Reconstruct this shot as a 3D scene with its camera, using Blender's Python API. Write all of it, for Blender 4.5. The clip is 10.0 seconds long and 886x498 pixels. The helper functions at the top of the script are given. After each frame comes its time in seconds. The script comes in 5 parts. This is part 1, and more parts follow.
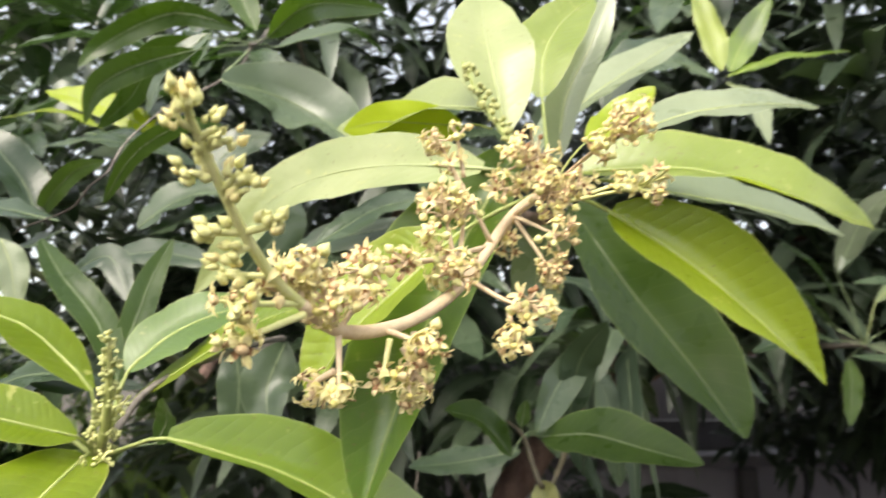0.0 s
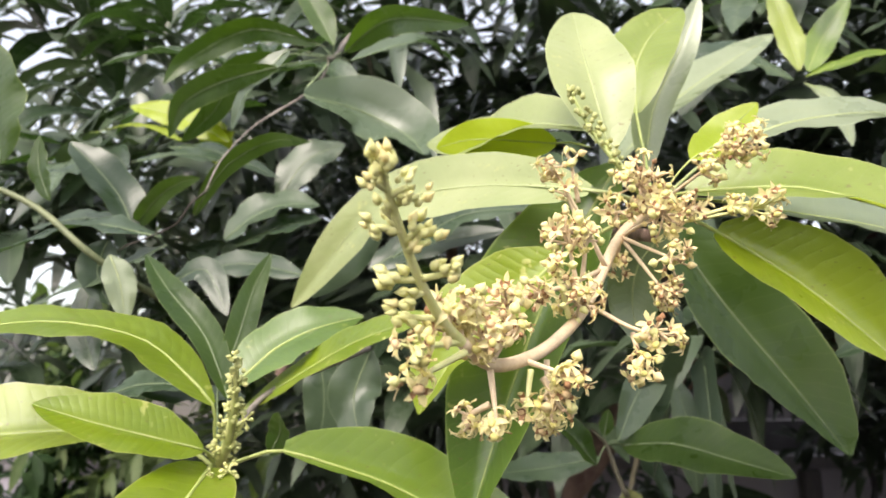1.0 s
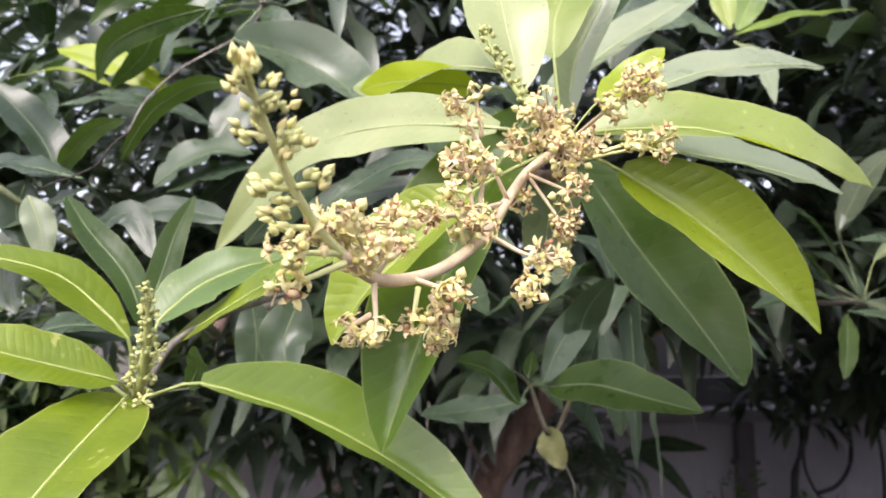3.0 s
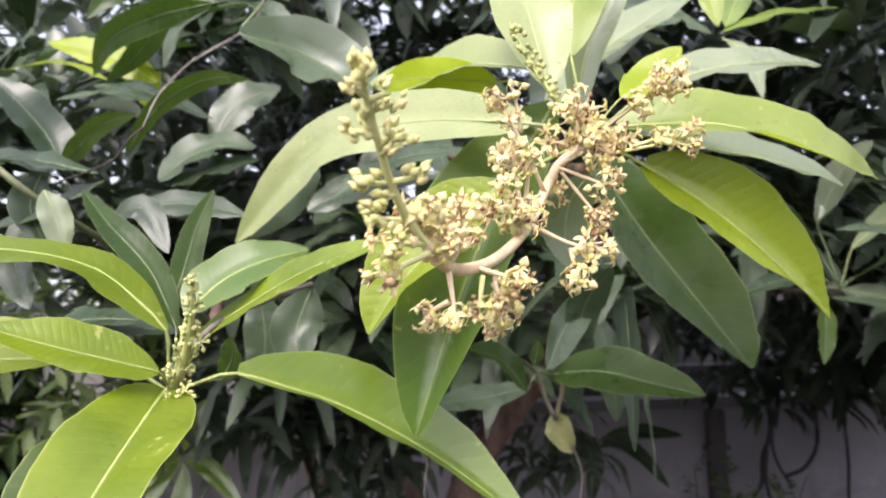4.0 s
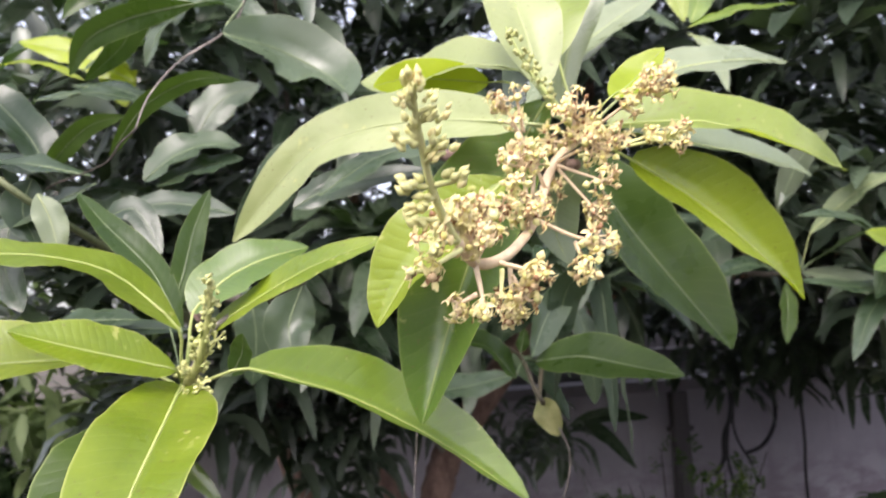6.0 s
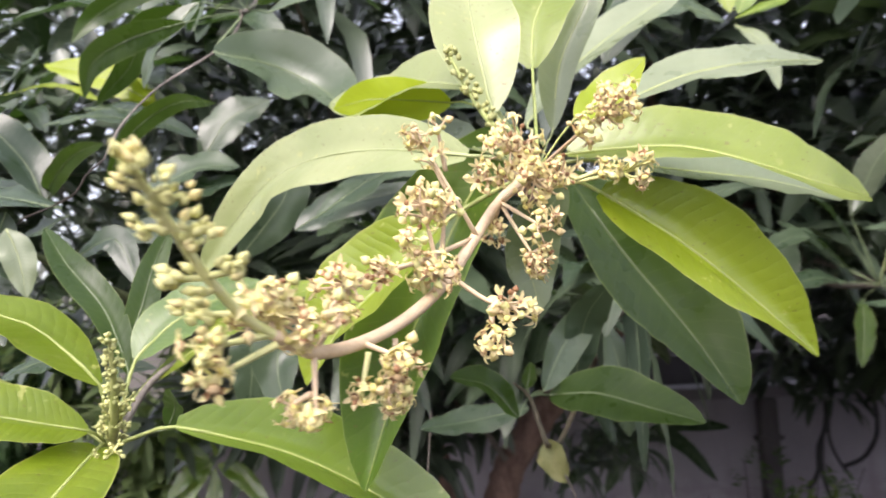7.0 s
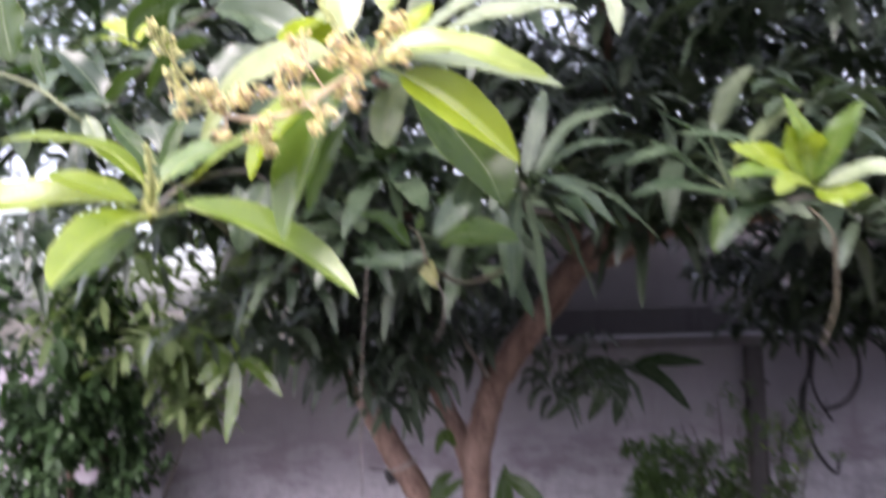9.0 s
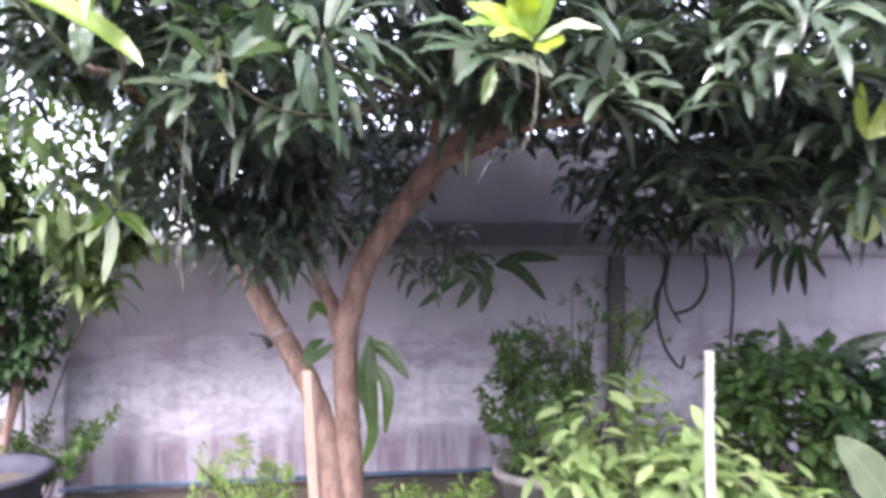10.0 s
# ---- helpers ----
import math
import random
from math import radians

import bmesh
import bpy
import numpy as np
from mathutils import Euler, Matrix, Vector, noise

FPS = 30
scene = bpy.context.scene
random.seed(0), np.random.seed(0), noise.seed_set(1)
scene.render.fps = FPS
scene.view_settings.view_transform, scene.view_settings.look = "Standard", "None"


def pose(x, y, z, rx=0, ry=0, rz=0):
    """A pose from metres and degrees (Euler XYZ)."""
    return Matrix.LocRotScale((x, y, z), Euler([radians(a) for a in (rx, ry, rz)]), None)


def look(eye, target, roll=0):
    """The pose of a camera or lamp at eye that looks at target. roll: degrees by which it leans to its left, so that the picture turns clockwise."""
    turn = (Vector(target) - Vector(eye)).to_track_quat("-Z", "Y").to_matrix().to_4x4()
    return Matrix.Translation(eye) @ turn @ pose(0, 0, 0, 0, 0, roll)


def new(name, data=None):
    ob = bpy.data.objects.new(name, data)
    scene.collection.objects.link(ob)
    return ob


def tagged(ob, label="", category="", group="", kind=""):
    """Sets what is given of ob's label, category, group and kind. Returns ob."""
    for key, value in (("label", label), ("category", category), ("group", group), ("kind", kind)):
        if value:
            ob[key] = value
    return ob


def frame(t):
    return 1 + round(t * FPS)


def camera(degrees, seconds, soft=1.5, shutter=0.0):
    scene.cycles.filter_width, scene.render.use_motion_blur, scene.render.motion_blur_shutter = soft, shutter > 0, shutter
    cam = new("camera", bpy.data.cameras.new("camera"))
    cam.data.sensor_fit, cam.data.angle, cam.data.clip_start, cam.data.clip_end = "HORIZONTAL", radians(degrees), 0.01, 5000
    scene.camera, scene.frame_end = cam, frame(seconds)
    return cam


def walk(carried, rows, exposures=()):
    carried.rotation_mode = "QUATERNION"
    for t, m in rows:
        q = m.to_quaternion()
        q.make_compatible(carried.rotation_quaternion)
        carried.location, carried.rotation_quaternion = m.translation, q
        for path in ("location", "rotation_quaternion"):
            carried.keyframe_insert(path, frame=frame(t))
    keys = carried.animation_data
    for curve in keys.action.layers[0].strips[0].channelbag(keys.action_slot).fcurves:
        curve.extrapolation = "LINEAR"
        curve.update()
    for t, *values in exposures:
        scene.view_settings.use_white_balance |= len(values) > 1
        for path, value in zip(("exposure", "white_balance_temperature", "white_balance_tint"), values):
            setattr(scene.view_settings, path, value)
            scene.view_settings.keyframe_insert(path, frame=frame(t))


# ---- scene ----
cam = camera(65.8, 10, soft=1.5, shutter=0.5)
cam.data.dof.use_dof, cam.data.dof.focus_distance, cam.data.dof.aperture_fstop = True, 0.3, 15.0
PATH = [
    (0, (0.066, 0.029, 2.106), (0.027, 1.988, 2.507), 0.1),
    (0.5, (0.057, 0.045, 2.109), (-0.134, 2.005, 2.458), 0.6),
    (1, (0.029, 0.014, 2.119), (-0.143, 1.968, 2.507), 0.4),
    (1.5, (0.055, 0.025, 2.112), (-0.015, 1.995, 2.453), -1.2),
    (2, (0.073, 0.014, 2.116), (0.024, 1.984, 2.457), -1.3),
    (2.5, (0.056, 0.007, 2.108), (-0.024, 1.98, 2.424), -0.4),
    (2.7, (0.06, 0.012, 2.1), (0.001, 1.991, 2.385), -0.0),
    (3.8, (0.027, -0.01, 2.101), (0.02, 1.971, 2.381), -0.1),
    (4, (0.016, -0.008, 2.097), (0.058, 1.975, 2.359), -0.6),
    (4.5, (-0.023, -0.014, 2.093), (0.078, 1.969, 2.336), -0.9),
    (5, (-0.031, -0.021, 2.093), (0.091, 1.962, 2.329), -1.7),
    (5.5, (-0.024, -0.023, 2.092), (0.106, 1.96, 2.316), -2.0),
    (6, (-0.013, -0.029, 2.097), (0.138, 1.951, 2.332), -2.3),
    (6.2, (-0.009, -0.036, 2.121), (0.165, 1.941, 2.372), -2.3),
    (7.3, (0.11, 0.037, 2.134), (-0.127, 2.012, 2.339), -1.8),
    (7.5, (0.113, 0.028, 2.124), (-0.196, 1.995, 2.314), -1.8),
    (8, (0.113, -0.013, 2.112), (-0.276, 1.94, 2.302), -1.6),
    (8.2, (0.126, -0.04, 2.096), (-0.22, 1.919, 2.307), -0.9),
    (8.5, (0.173, -0.127, 2.064), (-0.173, 1.826, 2.319), -1.8),
    (8.6, (0.192, -0.162, 2.05), (-0.113, 1.796, 2.324), -2.0),
    (8.8, (0.23, -0.238, 2.011), (0.0, 1.731, 2.277), -0.9),
    (9, (0.279, -0.32, 1.95), (0.082, 1.664, 2.11), -1.3),
    (9.2, (0.324, -0.381, 1.885), (0.225, 1.616, 1.944), -0.9),
    (9.5, (0.444, -0.47, 1.787), (0.408, 1.53, 1.811), -2.5),
    (10, (0.625, -0.675, 1.639), (0.606, 1.325, 1.65), 0.2),
]
EXPOSURES = [(0.0, 0.08, 7050, 10), (0.7, 0.02, 7000, 12), (2.0, 0.06, 6550, 19), (2.5, 0.03, 6500, 20), (4.5, 0.12, 6500, 20), (7.5, 0.03, 6550, 21), (8.0, -0.05, 6600, 22), (8.5, -0.07, 6500, 23), (9.0, 0.55, 6250, 27), (9.5, 1.25, 6050, 28), (10.0, 1.66, 6050, 26)]
walk(cam, [(t, look(eye, target, roll)) for t, eye, target, roll in PATH], exposures=EXPOSURES)

# ---- world, sun and exposure ----
world = bpy.data.worlds.new("sky")
scene.world = world
world.use_nodes = True
wn, wl = world.node_tree.nodes, world.node_tree.links
wn.clear()
sky = wn.new("ShaderNodeTexSky")
sky.sky_type, sky.sun_disc = "NISHITA", False
sky.sun_elevation, sky.sun_rotation = radians(48), radians(198)
sky.air_density, sky.dust_density = 1.0, 4.0
veil = wn.new("ShaderNodeHueSaturation")
veil.inputs["Saturation"].default_value = 0.45
back = wn.new("ShaderNodeBackground")
back.inputs["Strength"].default_value = 0.46
wout = wn.new("ShaderNodeOutputWorld")
wl.new(sky.outputs[0], veil.inputs["Color"])
wl.new(veil.outputs[0], back.inputs["Color"])
wl.new(back.outputs[0], wout.inputs["Surface"])

sun_data = bpy.data.lights.new("sun", "SUN")
sun_data.energy, sun_data.angle, sun_data.color = 1.0, radians(25), (1.0, 0.97, 0.92)
sun = new("sun", sun_data)
sun.matrix_basis = look((-2.2, -6.6, 7.6), (0, 0, 0))


# ---- materials ----
class Nodes:
    """Short writing for a material's node tree."""

    def __init__(self, name):
        self.mat = bpy.data.materials.new(name)
        self.mat.use_nodes = True
        self.tree = self.mat.node_tree
        self.tree.nodes.clear()
        self.out = self.tree.nodes.new("ShaderNodeOutputMaterial")

    def put(self, socket, value):
        if isinstance(value, bpy.types.NodeSocket):
            self.tree.links.new(value, socket)
        elif isinstance(value, tuple) and len(value) == 3 and socket.type == "RGBA":
            socket.default_value = (*value, 1)
        else:
            socket.default_value = value

    def node(self, kind, out=0, **ins):
        n = self.tree.nodes.new(kind)
        for key, value in ins.items():
            self.put(n.inputs[int(key[1:])] if key[0] == "i" and key[1:].isdigit() else n.inputs[key.replace("_", " ")], value)
        return n.outputs[out]

    def math(self, op, a, b=0.0, clamp=False):
        n = self.tree.nodes.new("ShaderNodeMath")
        n.operation, n.use_clamp = op, clamp
        self.put(n.inputs[0], a)
        self.put(n.inputs[1], b)
        return n.outputs[0]

    def ramp(self, value, low, high, a=0.0, b=1.0):
        n = self.tree.nodes.new("ShaderNodeMapRange")
        n.interpolation_type = "SMOOTHSTEP"
        for k, v in enumerate((value, low, high, a, b)):
            self.put(n.inputs[k], v)
        return n.outputs[0]

    def mix(self, fac, a, b, blend="MIX"):
        n = self.tree.nodes.new("ShaderNodeMix")
        n.data_type, n.blend_type = "RGBA", blend
        self.put(n.inputs[0], fac)
        self.put(n.inputs[6], a)
        self.put(n.inputs[7], b)
        return n.outputs[2]

    def noise(self, scale, detail=3.0, rough=0.55, vector=None, out=0):
        n = self.tree.nodes.new("ShaderNodeTexNoise")
        n.inputs["Scale"].default_value = scale
        n.inputs["Detail"].default_value = detail
        n.inputs["Roughness"].default_value = rough
        if vector is not None:
            self.put(n.inputs["Vector"], vector)
        return n.outputs[out]

    def place(self, sx=1.0, sy=1.0, sz=1.0):
        n = self.tree.nodes.new("ShaderNodeMapping")
        n.inputs["Scale"].default_value = (sx, sy, sz)
        self.tree.links.new(self.tree.nodes.new("ShaderNodeTexCoord").outputs["Object"], n.inputs["Vector"])
        return n.outputs[0]

    def bump(self, height, strength, distance):
        return self.node("ShaderNodeBump", Height=height, Strength=strength, Distance=distance)

    def surface(self, colour, rough, normal=None, metal=0.0, spec=0.5, through_colour=None, through_share=0.0, coat=0.0):
        ins = dict(Base_Color=colour, Roughness=rough, Metallic=metal)
        ins["Specular_IOR_Level"] = spec
        if normal is not None:
            ins["Normal"] = normal
        shade = self.node("ShaderNodeBsdfPrincipled", Coat_Weight=coat, Coat_Roughness=0.3, **ins)
        if through_colour is not None:
            thin = self.node("ShaderNodeBsdfTranslucent", Color=through_colour)
            shade = self.node("ShaderNodeMixShader", i0=through_share, i1=shade, i2=thin)
        self.tree.links.new(shade, self.out.inputs["Surface"])
        return self.mat


def leaf_material(name, deep, light, vein, glow, share, rough, veins=15.0, spots=0.0, island=False, relief=1.0, spread=0.5, spec=0.5, margin=0.55, coat=0.15, contrast=0.8, pillow=1.0):
    """A leaf blade: midrib line, side veins, quilted relief, blotches and a thin pale margin."""
    k = Nodes(name)
    uv = k.node("ShaderNodeSeparateXYZ", Vector=k.tree.nodes.new("ShaderNodeTexCoord").outputs["UV"])
    along, across = uv, uv.node.outputs[1]
    off = k.math("MULTIPLY", k.math("ABSOLUTE", k.math("SUBTRACT", across, 0.5)), 2.0)
    wander = k.math("MULTIPLY", k.noise(3.0, 2.0, vector=k.tree.nodes.new("ShaderNodeTexCoord").outputs["UV"]), 0.9)
    phase = k.math("ADD", k.math("SUBTRACT", k.math("MULTIPLY", along, veins), k.math("MULTIPLY", off, 1.7)), wander)
    saw = k.math("MULTIPLY", k.math("ABSOLUTE", k.math("SUBTRACT", k.math("FRACT", phase), 0.5)), 2.0)
    line = k.ramp(saw, 0.88, 1.0)
    mid = k.ramp(off, 0.015, 0.06, 1.0, 0.0)
    if island:
        chance = k.tree.nodes.new("ShaderNodeNewGeometry").outputs["Random Per Island"]
    else:
        chance = k.tree.nodes.new("ShaderNodeObjectInfo").outputs["Random"]
    big = k.noise(22.0, 3.0, vector=k.place())
    fine = k.noise(420.0, 3.0, 0.6, vector=k.place())
    tone = k.math("ADD", k.math("MULTIPLY", big, 0.9), k.math("MULTIPLY", k.math("SUBTRACT", chance, 0.5), spread))
    colour = k.mix(k.ramp(tone, 0.2, 0.8), deep, light)
    colour = k.mix(k.math("MULTIPLY", line, 0.26 * contrast), colour, vein)
    colour = k.mix(k.math("MULTIPLY", k.ramp(saw, 0.1, 0.6, 1.0, 0.0), 0.05 * contrast), colour, deep)
    colour = k.mix(k.math("MULTIPLY", mid, 0.3 + 0.2 * contrast), colour, vein)
    colour = k.mix(k.math("MULTIPLY", k.ramp(off, 0.955, 0.99), margin), colour, vein)
    colour = k.mix(k.math("MULTIPLY", k.ramp(fine, 0.35, 0.75), 0.18), colour, light)
    if spots > 0:
        fleck = k.noise(150.0, 2.0, 0.4, vector=k.place())
        patch = k.ramp(k.noise(28.0, 2.0, vector=k.place()), 0.5, 0.68)
        colour = k.mix(k.math("MULTIPLY", k.math("MULTIPLY", k.ramp(fleck, 0.62, 0.68), patch), spots), colour, (0.62, 0.6, 0.2))
        scar = k.noise(260.0, 1.0, 0.3, vector=k.place(1.0, 1.0, 1.7))
        colour = k.mix(k.math("MULTIPLY", k.ramp(scar, 0.72, 0.75), 0.7), colour, (0.13, 0.09, 0.03))
    away = k.math("MULTIPLY", k.ramp(off, 0.02, 0.2), k.ramp(off, 0.8, 1.0, 1.0, 0.3))
    quilt = k.math("MULTIPLY", k.math("MULTIPLY", k.math("POWER", saw, 2.4), away), -pillow)
    swell = k.math("MULTIPLY", k.noise(45.0, 2.0, 0.5, vector=k.place()), 3.0)
    height = k.math("ADD", k.math("ADD", quilt, swell), k.math("ADD", k.math("MULTIPLY", mid, -0.9), k.math("MULTIPLY", fine, 0.2)))
    normal = k.bump(height, 0.28 * relief, 0.0012)
    sheen = k.ramp(big, 0.25, 0.75, rough - 0.06, rough + 0.1)
    return k.surface(colour, sheen, normal, spec=spec, through_colour=k.mix(k.math("MULTIPLY", line, 0.15), glow, vein), through_share=share, coat=coat)


YOUNG = leaf_material("young_leaf", (0.125, 0.198, 0.007), (0.25, 0.33, 0.022), (0.42, 0.46, 0.12), (0.4, 0.52, 0.012), 0.34, 0.33, spots=0.8, relief=1.2, contrast=0.42, coat=0.6, veins=20, pillow=0.5, margin=0.75)
FRESH = leaf_material("fresh_leaf", (0.064, 0.128, 0.009), (0.145, 0.228, 0.02), (0.26, 0.35, 0.09), (0.21, 0.36, 0.02), 0.26, 0.34, spots=0.5, contrast=0.6, spec=0.5, coat=0.9, relief=1.1, veins=19, pillow=0.5, margin=0.8)
# Lime, pale and grey leaf colours include sky sheen besides the leaf's own tone.
LIME = leaf_material("lime_leaf", (0.175, 0.245, 0.03), (0.3, 0.37, 0.085), (0.42, 0.46, 0.15), (0.42, 0.53, 0.02), 0.34, 0.34, spots=0.5, relief=0.9, contrast=0.3, coat=0.6, veins=20, pillow=0.5)
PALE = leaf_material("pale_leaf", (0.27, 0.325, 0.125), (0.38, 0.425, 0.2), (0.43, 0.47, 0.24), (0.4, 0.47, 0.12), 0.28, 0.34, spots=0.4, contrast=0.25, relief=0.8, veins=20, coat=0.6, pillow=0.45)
GREY = leaf_material("sheen_grey_leaf", (0.16, 0.205, 0.105), (0.25, 0.295, 0.175), (0.33, 0.38, 0.23), (0.2, 0.3, 0.07), 0.2, 0.3, contrast=0.3, relief=0.8, veins=20, spec=0.6, coat=0.5, pillow=0.4)
SAGE = leaf_material("sage_leaf", (0.08, 0.105, 0.06), (0.135, 0.165, 0.105), (0.19, 0.22, 0.15), (0.1, 0.15, 0.05), 0.2, 0.5, contrast=0.4, spec=0.3, coat=0.0)
YELLOW = leaf_material("yellow_green_leaf", (0.27, 0.37, 0.012), (0.38, 0.47, 0.03), (0.5, 0.55, 0.14), (0.52, 0.63, 0.015), 0.45, 0.4, contrast=0.5, pillow=0.3)
DARK = leaf_material("mature_leaf", (0.032, 0.055, 0.03), (0.076, 0.11, 0.062), (0.2, 0.25, 0.14), (0.06, 0.14, 0.015), 0.16, 0.28, spec=0.42, margin=0.6, relief=0.5, coat=0.1, contrast=0.1, spread=0.8, veins=20, pillow=0.25)
GLOSSY = leaf_material("glossy_leaf", (0.028, 0.046, 0.028), (0.074, 0.104, 0.062), (0.15, 0.18, 0.12), (0.06, 0.11, 0.025), 0.14, 0.4, relief=0.25, spread=0.9, spec=0.32, margin=0.45, contrast=0.15, coat=0.0, pillow=0.4)
OLIVE = leaf_material("olive_leaf", (0.022, 0.048, 0.009), (0.05, 0.088, 0.018), (0.22, 0.28, 0.1), (0.13, 0.26, 0.014), 0.26, 0.3, margin=0.75, relief=0.9, contrast=0.4, spec=0.3, coat=0.1, veins=18, pillow=0.35)
CROWN = leaf_material("crown_leaf", (0.03, 0.048, 0.03), (0.082, 0.112, 0.07), (0.13, 0.16, 0.1), (0.06, 0.11, 0.025), 0.14, 0.32, island=True, relief=0.25, spread=0.9, spec=0.7, margin=0.35, contrast=0.15, coat=0.2)
SHRUB = leaf_material("shrub_leaf", (0.018, 0.04, 0.015), (0.045, 0.085, 0.032), (0.08, 0.125, 0.055), (0.05, 0.13, 0.02), 0.2, 0.55, veins=7, island=True, relief=0.4, spread=0.9, margin=0.15, spec=0.25, coat=0.0, contrast=0.4)
MIDHERB = leaf_material("mid_green_leaf", (0.07, 0.11, 0.04), (0.19, 0.25, 0.11), (0.26, 0.32, 0.16), (0.2, 0.33, 0.06), 0.34, 0.55, veins=7, island=True, relief=0.4, spread=0.9, margin=0.15, spec=0.3, coat=0.0, contrast=0.4)
SHRUB_MID = leaf_material("dense_shrub_leaf", (0.035, 0.072, 0.018), (0.095, 0.155, 0.05), (0.16, 0.22, 0.09), (0.12, 0.24, 0.035), 0.28, 0.5, veins=7, island=True, relief=0.4, spread=0.9, margin=0.15, spec=0.3, coat=0.0, contrast=0.4)
HERB = leaf_material("herb_leaf", (0.09, 0.16, 0.035), (0.24, 0.33, 0.1), (0.34, 0.42, 0.18), (0.25, 0.4, 0.06), 0.3, 0.55, veins=7, island=True, relief=0.5, spread=0.9, margin=0.15, spec=0.3, coat=0.0, contrast=0.4)
PALEHERB = leaf_material("pale_herb_leaf", (0.1, 0.155, 0.045), (0.23, 0.3, 0.125), (0.3, 0.36, 0.18), (0.2, 0.31, 0.07), 0.3, 0.5, veins=8, island=True, relief=0.5, spread=0.9, margin=0.15, spec=0.35, coat=0.0, contrast=0.5)


def plain(name, a, b, scale, rough, relief=0.3, distance=0.001, fine=6.0, stretch=(1, 1, 1), share=0.0):
    """Two tones in noise at two scales, with fine relief."""
    k = Nodes(name)
    at = k.place(*stretch)
    big, small = k.noise(scale, 4.0, vector=at), k.noise(scale * fine, 4.0, 0.6, vector=at)
    colour = k.mix(k.ramp(k.math("ADD", k.math("MULTIPLY", big, 0.6), k.math("MULTIPLY", small, 0.4)), 0.3, 0.7), a, b)
    return k.surface(colour, rough, k.bump(k.math("ADD", big, k.math("MULTIPLY", small, 0.5)), relief, distance), through_colour=b if share else None, through_share=share)


MIDRIB = plain("midrib", (0.28, 0.35, 0.09), (0.4, 0.45, 0.16), 60, 0.5)
MIDRIB_PALE = plain("midrib_pale", (0.29, 0.34, 0.14), (0.37, 0.42, 0.2), 60, 0.5)
MIDRIB_DARK = plain("midrib_dark", (0.12, 0.17, 0.08), (0.19, 0.24, 0.12), 60, 0.5)
STALK = plain("flower_stalk", (0.56, 0.42, 0.26), (0.72, 0.58, 0.39), 120, 0.6, relief=0.15)
STALK_SPIKE = plain("spike_stalk", (0.34, 0.37, 0.12), (0.5, 0.5, 0.22), 120, 0.6, relief=0.15)
STALK_GREEN = plain("flower_stalk_green", (0.62, 0.65, 0.24), (0.8, 0.78, 0.4), 120, 0.6, relief=0.1, share=0.08)
BUD = plain("bud", (0.6, 0.61, 0.2), (0.82, 0.79, 0.42), 160, 0.6, relief=0.08, share=0.15)
BUD_GREEN = plain("green_bud", (0.34, 0.38, 0.12), (0.56, 0.56, 0.26), 160, 0.6, relief=0.08, share=0.12)
PETAL = plain("petal", (0.74, 0.65, 0.27), (0.88, 0.81, 0.45), 260, 0.6, relief=0.06, share=0.3)
PETAL_OLD = plain("petal_old", (0.72, 0.58, 0.28), (0.87, 0.77, 0.46), 260, 0.65, relief=0.06, share=0.25)
HEART = plain("flower_heart", (0.14, 0.06, 0.025), (0.42, 0.23, 0.1), 700, 0.6, relief=0.06)
DISC = plain("flower_disc", (0.56, 0.5, 0.12), (0.74, 0.68, 0.28), 400, 0.42)
PINK = plain("faded_disc", (0.52, 0.34, 0.17), (0.74, 0.58, 0.33), 400, 0.5)
TWIG = plain("twig", (0.1, 0.085, 0.07), (0.24, 0.215, 0.185), 60, 0.75, relief=0.6)
BARK = plain("bark", (0.12, 0.07, 0.052), (0.32, 0.215, 0.17), 9, 0.85, relief=0.9, distance=0.01, stretch=(2.5, 2.5, 0.9))
SOIL = plain("soil", (0.035, 0.028, 0.02), (0.1, 0.085, 0.06), 3, 0.95, relief=0.8, distance=0.03)
STAKE = plain("stake_paint", (0.2, 0.185, 0.165), (0.33, 0.315, 0.29), 14, 0.7, stretch=(1, 1, 0.3))
RUBBER = plain("hose_rubber", (0.012, 0.012, 0.013), (0.035, 0.034, 0.034), 30, 0.55)
PIPE_BLUE = plain("pipe_blue", (0.035, 0.075, 0.13), (0.075, 0.125, 0.19), 12, 0.6)
TUB = plain("tub_plastic", (0.014, 0.016, 0.026), (0.038, 0.04, 0.06), 8, 0.7)
POT = plain("pot_clay", (0.16, 0.15, 0.14), (0.32, 0.3, 0.28), 10, 0.8)
PIPE_GREY = plain("downpipe", (0.06, 0.055, 0.055), (0.12, 0.11, 0.11), 8, 0.6, stretch=(1, 1, 0.2))
SHOOT = plain("green_shoot", (0.08, 0.1, 0.042), (0.17, 0.19, 0.09), 60, 0.55)
TWIG_DARK = plain("young_twig", (0.05, 0.045, 0.028), (0.12, 0.1, 0.06), 70, 0.7)
TWIG_PALE = plain("grey_twig", (0.1, 0.085, 0.072), (0.28, 0.25, 0.215), 40, 0.75, relief=0.6)
WOOD = plain("bare_stake_wood", (0.15, 0.1, 0.072), (0.26, 0.19, 0.14), 16, 0.75, stretch=(1, 1, 0.2))
STEM_DARK = plain("shrub_stem", (0.018, 0.014, 0.011), (0.05, 0.04, 0.03), 30, 0.85)
CAP = plain("leaf_sheath", (0.17, 0.19, 0.06), (0.32, 0.31, 0.13), 60, 0.55, share=0.2)


